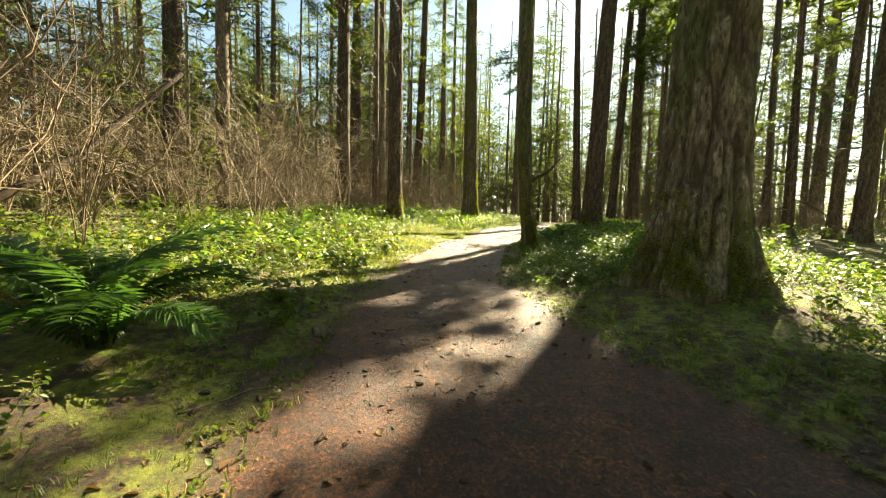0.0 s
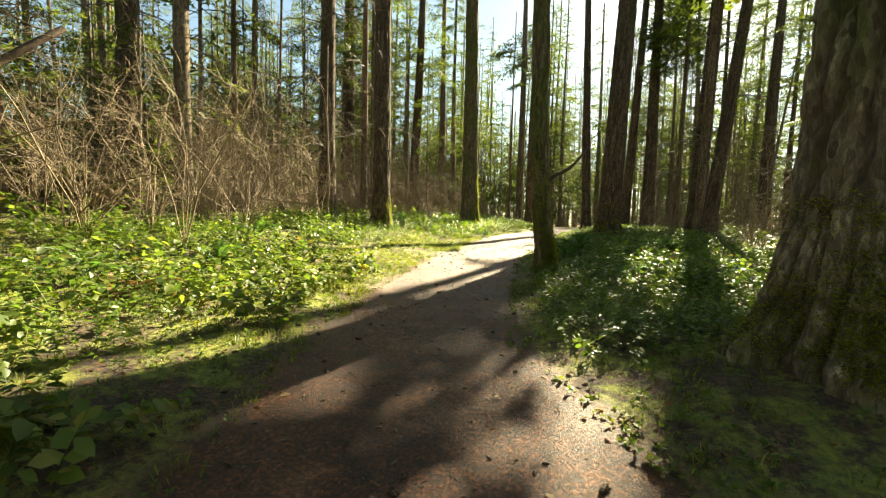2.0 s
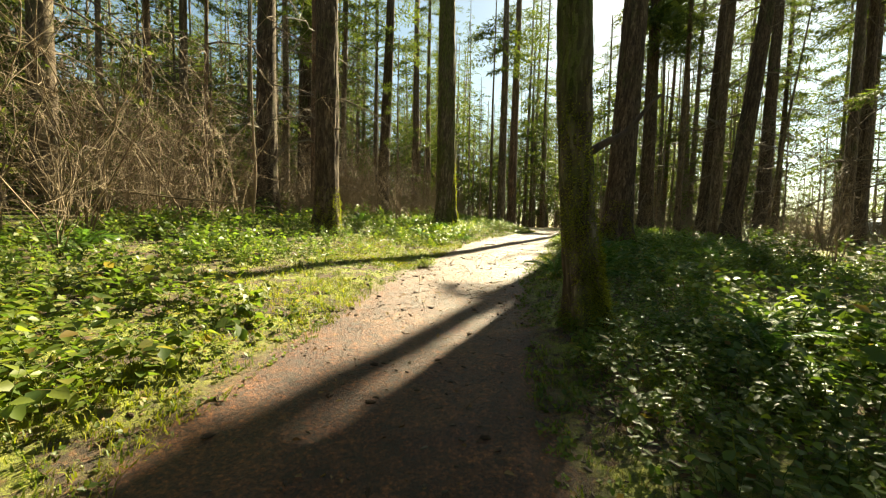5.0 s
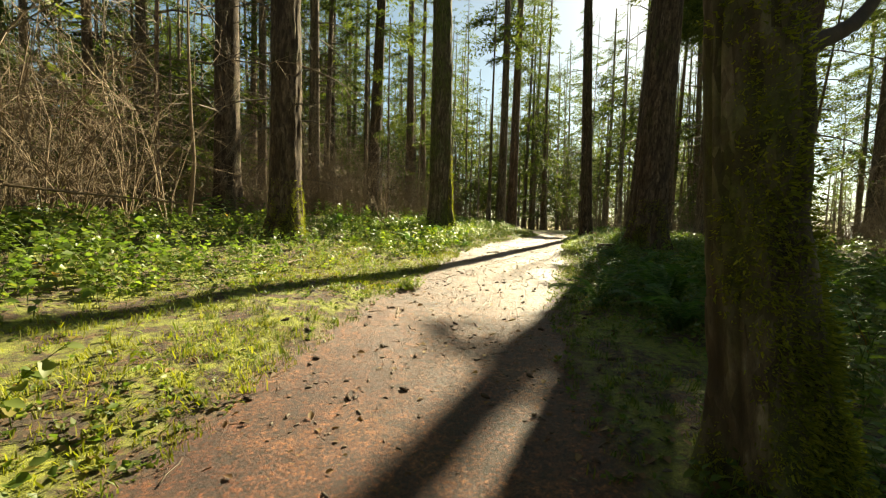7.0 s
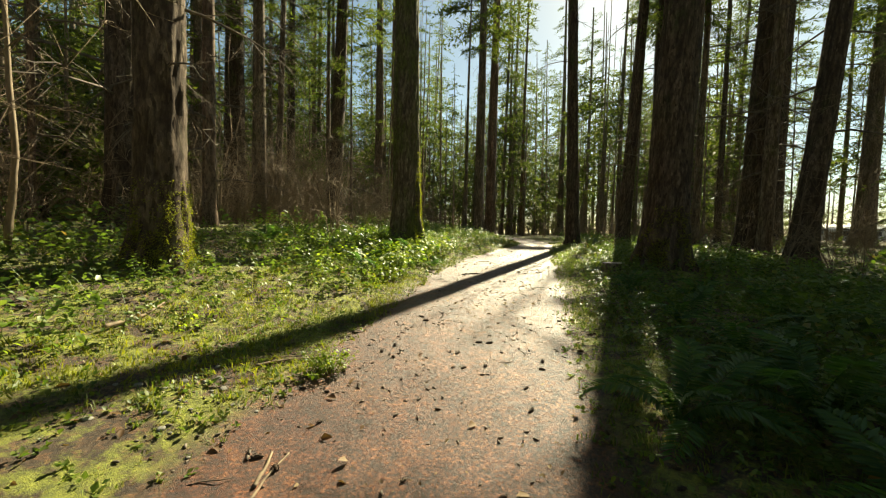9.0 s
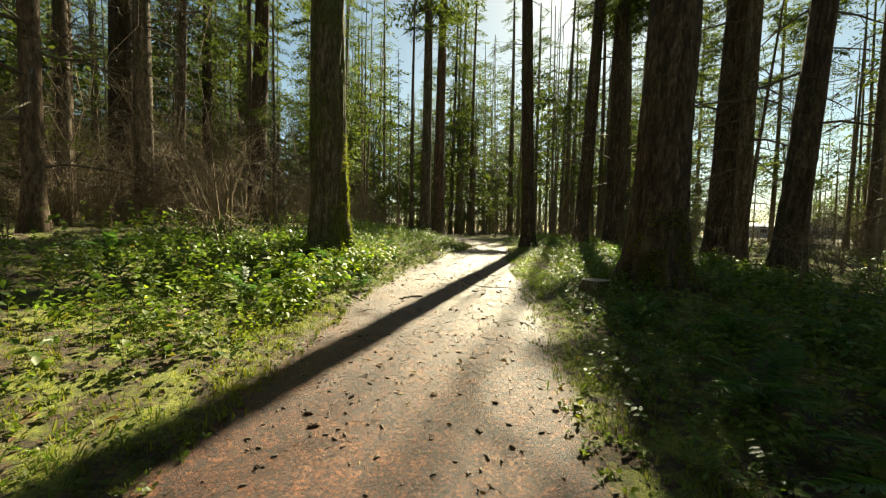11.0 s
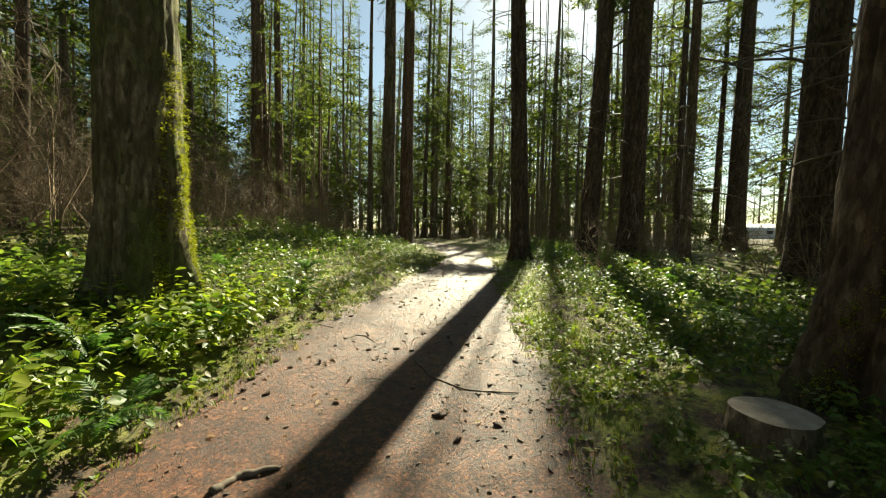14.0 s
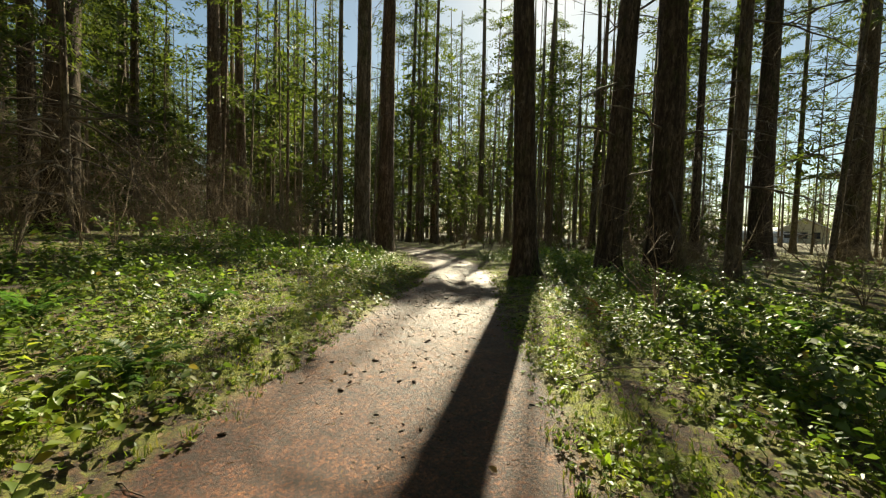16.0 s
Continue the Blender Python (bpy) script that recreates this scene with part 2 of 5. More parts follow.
DEADLEAF = leaf_material("dead_leaves", [(0.0, (0.11, 0.055, 0.025)), (0.5, (0.2, 0.105, 0.045)), (1.0, (0.33, 0.22, 0.12))], 0.25, 0.7)


def wood_material(name, a, b):
    mat, nt, bsdf, link = material(name)
    n = tex(nt, "noise", 14.0, 5.0, (1, 1, 0.3))
    link(ramp(nt, n.outputs["Fac"], [(0.3, a), (0.7, b)]), bsdf.inputs["Base Color"])
    bsdf.inputs["Roughness"].default_value = 0.85
    bump(nt, bsdf, n.outputs["Fac"], 0.6, 0.01)
    return mat


TWIG = wood_material("bare_twigs", (0.1, 0.07, 0.045), (0.3, 0.215, 0.135))
DEADWOOD = wood_material("dead_wood", (0.06, 0.045, 0.035), (0.2, 0.155, 0.115))
CONE = wood_material("cone_scales", (0.035, 0.02, 0.013), (0.1, 0.06, 0.035))


def ground_material():
    mat, nt, bsdf, link = material("forest_floor")
    att = nt.nodes.new("ShaderNodeAttribute")
    att.attribute_name = "trodden"
    edge = tex(nt, "noise", 2.6, 6.0, rough=0.7)
    add = nt.nodes.new("ShaderNodeMath")
    add.operation = "MULTIPLY_ADD"
    link(edge.outputs["Fac"], add.inputs[0])
    add.inputs[1].default_value = 0.9
    link(att.outputs["Fac"], add.inputs[2])
    fac = ramp(nt, add.outputs[0], [(0.78, (0, 0, 0)), (1.0, (1, 1, 1))])
    big = tex(nt, "noise", 1.5, 5.0, rough=0.65)
    fine = tex(nt, "noise", 34.0, 10.0, rough=0.82)
    grit = tex(nt, "noise", 170.0, 4.0, rough=0.8)
    crumbs = tex(nt, "voronoi", 75.0)
    dirt = ramp(nt, fine.outputs["Fac"], [(0.4, (0.026, 0.012, 0.008)), (0.5, (0.1, 0.05, 0.032)), (0.6, (0.3, 0.175, 0.11))])
    dirt = mix(nt, 1.0, dirt, ramp(nt, big.outputs["Fac"], [(0.36, (0.66, 0.44, 0.34)), (0.5, (1.05, 0.86, 0.74)), (0.66, (1.45, 1.38, 1.25))]), "MULTIPLY")
    dirt = mix(nt, 0.55, dirt, ramp(nt, crumbs.outputs["Color"], [(0.1, (0.3, 0.25, 0.22)), (0.85, (1.6, 1.55, 1.5)), (0.97, (3.2, 3.3, 3.3))]), "MULTIPLY")
    dirt = mix(nt, 0.5, dirt, ramp(nt, grit.outputs["Fac"], [(0.35, (0.5, 0.45, 0.42)), (0.65, (1.5, 1.5, 1.48))]), "MULTIPLY")
    dirt = mix(nt, 1.0, dirt, (0.74, 0.51, 0.35), "MULTIPLY")
    mid = tex(nt, "noise", 9.0, 5.0, rough=0.7)
    dirt = mix(nt, 0.7, dirt, ramp(nt, mid.outputs["Fac"], [(0.4, (0.36, 0.3, 0.27)), (0.58, (1.45, 1.42, 1.36))]), "MULTIPLY")
    litter = ramp(nt, fine.outputs["Fac"], [(0.3, (0.02, 0.013, 0.008)), (0.5, (0.065, 0.039, 0.022)), (0.68, (0.16, 0.105, 0.06))])
    mossn = tex(nt, "noise", 2.6, 7.0, rough=0.75)
    moss = ramp(nt, grit.outputs["Fac"], [(0.32, (0.03, 0.038, 0.009)), (0.68, (0.38, 0.4, 0.055))])
    shed = tex(nt, "voronoi", 30.0)
    litter = mix(nt, 0.8, litter, ramp(nt, shed.outputs["Color"], [(0.15, (0.4, 0.36, 0.34)), (0.6, (1.1, 0.98, 0.85)), (0.9, (2.4, 1.8, 1.3))]), "MULTIPLY")
    clumps = tex(nt, "noise", 14.0, 5.0, rough=0.7)
    moss = mix(nt, 0.75, moss, ramp(nt, clumps.outputs["Fac"], [(0.36, (0.35, 0.38, 0.35)), (0.62, (1.4, 1.35, 1.2))]), "MULTIPLY")
    floor = mix(nt, ramp(nt, mossn.outputs["Fac"], [(0.45, (0, 0, 0)), (0.55, (1, 1, 1))]), litter, moss)
    far = nt.nodes.new("ShaderNodeAttribute")
    far.attribute_name = "meadow"
    straw = ramp(nt, big.outputs["Fac"], [(0.3, (0.1, 0.085, 0.045)), (0.7, (0.2, 0.165, 0.095))])
    floor = mix(nt, far.outputs["Fac"], floor, straw)
    link(mix(nt, fac, floor, dirt), bsdf.inputs["Base Color"])
    link(ramp(nt, fac, [(0.0, (0.9, 0.9, 0.9)), (1.0, (0.52, 0.52, 0.52))]), bsdf.inputs["Roughness"])
    bsdf.inputs["Specular IOR Level"].default_value = 0.55
    bsdf.inputs["Sheen Weight"].default_value, bsdf.inputs["Sheen Roughness"].default_value = 0.05, 0.35
    bump(nt, bsdf, mix(nt, 0.4, fine.outputs["Fac"], grit.outputs["Fac"]), 1.0, 0.03)
    return mat


# ---- ground: one sheet to the horizon ----
def axis(lo, hi, step, far):
    mids = np.arange(lo, hi + 1e-6, step)
    out, d = [], step
    x = 0.0
    while x < far:
        d *= 1.28
        x += d
        out.append(x)
    return np.concatenate([lo - np.array(out[::-1]), mids, hi + np.array(out)])


gx, gy = axis(-6.0, 13.0, 0.14, 700), axis(-2.0, 36.0, 0.14, 700)
GX, GY = np.meshgrid(gx, gy)
GZ = ground_z(GX, GY)
i, j = np.meshgrid(np.arange(len(gy) - 1), np.arange(len(gx) - 1), indexing="ij")
nx = len(gx)
me = make_mesh("ground", np.stack([GX, GY, GZ], -1).reshape(-1, 3), np.stack([i * nx + j, i * nx + j + 1, (i + 1) * nx + j + 1, (i + 1) * nx + j], -1).reshape(-1, 4), ground_material(), True)
a = me.attributes.new("trodden", "FLOAT", "POINT")
a.data.foreach_set("value", np.clip(0.5 - off_path(GX, GY) / 1.1, 0, 1).ravel().astype(np.float32))
a = me.attributes.new("meadow", "FLOAT", "POINT")
a.data.foreach_set("value", np.clip(np.maximum((lateral(GX, GY)[0] - 24) / 8, np.minimum((GY - 56) / 8, (GX - 10) / 4)), 0, 1).ravel().astype(np.float32))
tagged(new("ground", me), label="trodden reddish dirt path through mossy forest floor", category="ground", kind="structure")


# ---- trees ----
def trunk_shape(r, h, lean, seed, sides, rings, relief, flare=0.55, top=0.25, bow=0.0):
    """A tapering trunk with a flared foot, ridged bark and a slight wander; returns mesh arrays and its middle line."""
    g = np.random.default_rng(seed)
    u = np.linspace(0, 1, rings) ** 1.7
    z = u * (h + 0.4) - 0.4
    a = np.arange(sides) * 2 * np.pi / sides
    zz = np.clip(z, 0, None)
    rad = r * (1 - (1 - top) * zz / h) * (1 + flare * np.exp(-zz / (1.1 * r + 0.12)))
    lobes = int(g.integers(4, 7))
    ph = g.random() * 6.28
    A, Z = np.meshgrid(a, z)
    spread = np.exp(-np.clip(Z, 0, None) / (1.2 * r + 0.15))
    rr = rad[:, None] * (1 + 0.16 * spread * np.cos(lobes * A + ph) + 0.07 * spread * np.cos((lobes + 3) * A + 2 * ph))
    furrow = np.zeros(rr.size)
    if relief > 0:
        k = np.stack([np.cos(A).ravel() * r * 9 + seed, np.sin(A).ravel() * r * 9, Z.ravel() * 1.3], 1)
        k[:, :2] += (vnoise(np.stack([A.ravel() * 2, Z.ravel() * 1.2, np.full(A.size, 3.3 + seed)], 1)) - 0.5)[:, None] * 2.0
        groove = np.clip(np.abs(2 * vnoise(k) - 1) / 0.42, 0, 1) ** 0.7
        cross = np.clip(np.abs(2 * vnoise(k * np.array([1.5, 1.5, 2.4]) + 9) - 1) / 0.3, 0, 1)
        small = vnoise(k * np.array([3.1, 3.1, 3.4]) + 5)
        # groove depth, by which the bark colour is darkened as painted shade
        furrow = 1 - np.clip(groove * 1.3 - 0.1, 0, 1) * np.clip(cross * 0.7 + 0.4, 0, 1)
        rr = rr + relief * (1.15 * (groove.reshape(rr.shape) - 0.75) + 0.5 * (cross.reshape(rr.shape) - 0.8) + (small.reshape(rr.shape) - 0.5) * 0.8)
    sway = np.stack([np.sin(zz / h * 5 + ph) * 0.12 * zz / h, np.cos(zz / h * 4 + 2 * ph) * 0.12 * zz / h], 1) * min(1.0, r * 4)
    line = np.stack([lean[0] * zz + sway[:, 0] + bow * (1 - np.exp(-zz / 1.6)), lean[1] * zz + sway[:, 1], z], 1)
    V = np.stack([line[:, 0:1] + rr * np.cos(A), line[:, 1:2] + rr * np.sin(A), Z], -1).reshape(-1, 3)
    i, j = np.meshgrid(np.arange(rings - 1), np.arange(sides), indexing="ij")
    n = (j + 1) % sides
    Q = np.stack([i * sides + j, i * sides + n, (i + 1) * sides + n, (i + 1) * sides + j], -1).reshape(-1, 4)
    return V, Q, line, rad, furrow


def bough_shape(seed, fine=8, broad=1.0, per=2):
    """One fir bough of length 1 along x: a limb and flat drooping twigs of needles."""
    g = np.random.default_rng(seed)
    rows, quads = [], []

    def blade(p, d, length, width, up):
        d = d / np.linalg.norm(d)
        side = np.cross(d, up)
        side = side / (np.linalg.norm(side) + 1e-9) * width
        n = len(rows) * 3
        q = p + d * length * 0.2
        rows.append([q + side, p + d * length, q - side])
        quads.append([n, n + 1, n + 2, n + 2])
    for k in range(fine):
        t = 0.24 + 0.74 * k / (fine - 1)
        base = np.array([t, 0, -0.22 * t * t])
        for sgn in (-1, 1):
            ln = (0.42 * (1 - t) + 0.13) * g.uniform(0.7, 1.2)
            way = np.array([0.75, sgn * g.uniform(0.6, 1.0), g.uniform(-0.35, 0.05)])
            way = way / np.linalg.norm(way)
            steps = 3 if ln > 0.25 else 2
            for s in range(steps):
                p = base + way * ln * s / steps + np.array([0, 0, -0.25 * (ln * s / steps) ** 2])
                for q in range(per):
                    w = way + g.normal(0, 0.4, 3)
                    blade(p, w, ln / steps * g.uniform(1.0, 1.6), broad * g.uniform(0.011, 0.021) * (10 / fine) ** 0.8, g.normal(0, 0.5, 3) + np.array([0, 0, 1.0]))
    V, Q = np.array(rows).reshape(-1, 3), np.array(quads)
    t = np.linspace(0, 0.9, 4)
    L = tube(np.stack([t, 0 * t, -0.22 * t * t], 1)[::3 if fine < 8 else 1], (0.012 * (1.1 - t))[::3 if fine < 8 else 1], 3)
    return join([(V, Q), L])


BOUGHS = [bough_shape(s, 12, 0.75, 3) for s in (11, 12, 13)]
COARSE = [bough_shape(s, 6) for s in (14, 15, 16)]
# broad blades for crowns above 13 m, widened to thicken the shade below
DENSE = [bough_shape(s, 6, 4.5, 1) for s in (17, 18, 19)]
SPARSE = [bough_shape(s, 6, 1.6, 1) for s in (31, 32, 33)]
AIRY = [bough_shape(s, 8, 0.8, 3) for s in (24, 25, 26)]


GLOOM = [(1.0, 13.6, 0.7, 0.6), (3.0, 24.2, 0.6, 0.7), (2.7, 7.0, 0.5, 0.7), (0.3, 8.7, 0.9, 0.8), (-1.0, 5.2, 0.4, 0.5), (3.3, 25.1, 0.6, 0.6), (1.4, 2.3, 0.4, 0.5), (-4.0, 15.2, 0.9, 1.2), (-5.4, 13.1, 0.9, 1.3), (7.1, 18.9, 0.7, 0.6), (5.3, 21.0, 0.4, 0.9), (6.7, 28.7, 0.9, 0.45), (-0.1, 7.1, 1.0, 1.3), (-0.9, 4.3, 0.5, 0.5), (-0.5, 5.7, 0.6, 0.9), (0.2, 1.0, 1.6, 0.5),
         (1.9, 3.0, 0.8, 0.8), (7.5, 17.5, 1.8, 2.0), (5.2, 15.5, 1.3, 2.0), (1.4, 11.4, 0.6, 1.3), (3.4, 13.2, 0.6, 1.4), (6.4, 18.3, 1.0, 1.3), (5.0, 20.0, 0.5, 1.0), (6.1, 28.3, 0.9, 0.4), (7.3, 29.6, 1.0, 0.3)]  # ground spots to darken: extra boughs are added to the crowns to shade them
GAPS = [  # gaps in the canopy: where the sun reaches the ground (x, y, half widths)
    (-0.1, 2.5, 0.85, 0.55), (-3.0, 3.0, 0.8, 0.55), (0.35, 3.5, 0.7, 0.85), (0.9, 4.8, 0.85, 0.9), (1.3, 6.0, 0.8, 0.8), (-2.2, 5.6, 1.1, 1.1), (-3.6, 6.4, 2.2, 2.2), (5.6, 6.6, 1.9, 2.0), (6.0, 4.6, 1.8, 1.4), (2.6, 25.8, 1.3, 1.2), (7.7, 23.5, 2.3, 2.0), (-2.6, 8.5, 2.2, 2.6), (-4.2, 11.5, 2.2, 2.4), (0.0, 11.7, 1.15, 1.8), (0.1, 10.2, 0.8, 0.9),
    (-1.2, 10.0, 1.2, 1.2), (-1.6, 13.0, 2.2, 2.2), (2.2, 16.4, 1.6, 1.7), (2.4, 14.2, 0.5, 1.2), (0.5, 17.4, 1.7, 1.4), (1.2, 19.0, 1.4, 1.2), (3.4, 20.0, 1.9, 2.0), (2.0, 21.6, 1.7, 1.7), (2.5, 23.0, 0.9, 0.9), (5.2, 24.4, 1.6, 2.3), (6.6, 27.4, 1.5, 1.6), (3.4, 8.6, 1.3, 0.8), (4.4, 9.3, 1.3, 0.9), (7.8, 24.0, 1.6, 1.2), (8.2, 30.8, 1.0, 0.9),
    (6.0, 7.5, 1.8, 1.6), (8.6, 27.0, 1.0, 0.8), (-5.0, 8.0, 2.6, 3.2), (-7.6, 11.5, 3.0, 4.0), (-8.0, 6.5, 2.6, 2.6), (2.0, 25.4, 1.4, 1.0), (-2.0, 36.0, 2.0, 2.0), (9.6, 24.0, 1.0, 1.2), (12.0, 24.5, 2.0, 2.0),
]


def sunlit(px, py):
    """The chance from 0 to 1 that the sun comes through the canopy to a place on the ground."""
    s, w = lateral(px, py)
    edge = 0.7 + 0.7 * noise2(px, py, 1.1, 12.0)
    dapple = np.where(noise2(px, py, 0.55, 18.0) > 0.4, 0.99, 0.86)
    out = 0.2 * (noise2(px, py, 2.0, 14.0) > 0.5)
    out = np.where((s < -4) & (s > -17) & (py > 4) & (py < 15), 0.93 * (noise2(px, py, 2.6, 15.0) > 0.33), out)
    for gx, gy, rx, ry in GAPS:
        out = np.where(((px - gx) / rx) ** 2 + ((py - gy) / ry) ** 2 < edge, dapple, out)
    for gx, gy, rx, ry in GLOOM:
        out = np.where(((px - gx) / rx) ** 2 + ((py - gy) / ry) ** 2 < edge, 0.0, out)
    return out


def crown_shape(line, h, base, count, reach, seed, at=None, kinds=BOUGHS, high=DENSE):
    """Boughs all the way up from base; where at is given, boughs that would shade a gap in the canopy are left off, and
    extra ones are added to shade the GLOOM spots.
    """
    g = np.random.default_rng(seed)
    u = g.random(count) ** 0.85
    z = base + (h - base) * u
    ln = reach * (1.05 - u) ** 0.7 * g.uniform(0.55, 1.15, count)
    yaw = g.random(count) * 2 * np.pi
    if at is not None:
        flat = np.array([sun_way.x, sun_way.y]) / math.hypot(sun_way.x, sun_way.y)
        # extra boughs placed on the sun's line to each GLOOM spot, as shade casters
        for gx, gy, rx, ry in GLOOM:
            d = np.array([at[0] - gx, at[1] - gy])
            along, across = float(d @ flat), float(d @ np.array([-flat[1], flat[0]]))
            zc = along * sun_way.z / math.hypot(sun_way.x, sun_way.y)
            if abs(across) < 2.6 and max(base, 9) < zc < 0.93 * h:
                n = 5
                z = np.concatenate([z, zc + g.uniform(-0.7, 0.7, n) * ry])
                yaw = np.concatenate([yaw, math.atan2(*(-across * np.array([-flat[1], flat[0]]))[::-1]) + g.normal(0, 0.5, n)])
                ln = np.concatenate([ln, (abs(across) + rx) * g.uniform(0.6, 1.15, n) + 0.6])
                count += n
    cx, cy = np.interp(z, line[:, 2], line[:, 0]), np.interp(z, line[:, 2], line[:, 1])
    keep = np.ones(count, bool)
    if at is not None:
        for f in (0.25, 0.6, 0.95):
            px, py, pz = at[0] + cx + np.cos(yaw) * ln * f, at[1] + cy + np.sin(yaw) * ln * f, at[2] + z
            k = (pz - 1.0) / sun_way.z
            keep &= g.random(count) > sunlit(px - sun_way.x * k, py - sun_way.y * k)
    out = []
    kind = g.integers(0, 3, count)
    for b in range(6):
        m = keep & (kind == b % 3) & ((z > 13) == (b > 2))
        if m.any():
            rot = turns(yaw[m], g.uniform(-0.15, 0.35, m.sum()), g.uniform(-0.4, 0.4, m.sum()), ln[m])
            out.append(scatter(*(high[b - 3] if b > 2 else kinds[b]), rot, np.stack([cx[m], cy[m], z[m]], 1)))
    return join(out) if out else None


def branch_mesh(seed):
    """A dead branch of length 1 along x with a few side twigs."""
    g = np.random.default_rng(seed)
    t = np.linspace(0, 1, 6)
    P = np.stack([t, g.normal(0, 0.1) * t * t, 0.12 * t - g.uniform(0.15, 0.45) * t * t], 1)
    P[1:-1] += g.normal(0, 0.015, (4, 3))
    out = [tube(P, np.linspace(0.016, 0.004, 6), 4)]
    for _ in range(6):
        k = int(g.integers(1, 5))
        w = np.array([0.7, 0, -0.1]) + g.normal(0, 0.6, 3)
        out.append(tube(np.stack([P[k], P[k] + w * 0.16, P[k] + w * 0.3 + [0, 0, -0.05]]), np.array([0.006, 0.004, 0.002]), 3))
    return make_mesh("dead_branch", *join(out), DEADWOOD)


BRANCHES = [branch_mesh(s) for s in range(60, 66)]


def tree(x, y, r, h, seed, bark, label, lean=(0, 0), detail=(32, 40), relief=0.02, base=11.0, boughs=70, reach=2.8, dead=14, flare=0.5, group="", kinds=BOUGHS, bow=0.0, low=1.8, dead_reach=1.3):
    g = np.random.default_rng(seed + 900)
    z = gz(x, y)
    root = tagged(new("fir_tree"), label=label, category="tree", group=group)
    root.location = (x, y, z)
    V, Q, line, rad, furrow = trunk_shape(r, h, lean, seed, detail[0], detail[1], relief, flare, bow=bow)
    me = make_mesh("trunk", V, Q, bark, True)
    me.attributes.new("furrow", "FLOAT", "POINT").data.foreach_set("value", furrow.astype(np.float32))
    part("trunk", me, root)
    if boughs:
        c = crown_shape(line, h, base, boughs, reach, seed + 500, (x, y, z), kinds, AIRY if y > 26 else DENSE)
        if c is not None:
            part("crown", make_mesh("crown", *c, NEEDLE), root, "drooping green needle boughs")
    for _ in range(dead):
        bz = g.uniform(min(low, base), base + 1)
        ln = dead_reach * g.uniform(0.3, 1.25)
        m = pose(np.interp(bz, line[:, 2], line[:, 0]), np.interp(bz, line[:, 2], line[:, 1]), bz, g.uniform(-40, 40), g.uniform(-12, 25), g.uniform(0, 360)) @ Matrix.Translation((0.8 * np.interp(bz, line[:, 2], rad), 0, 0)) @ Matrix.Scale(ln, 4)
        part("dead_branch", BRANCHES[int(g.integers(0, 6))], root, m=m)
    return root


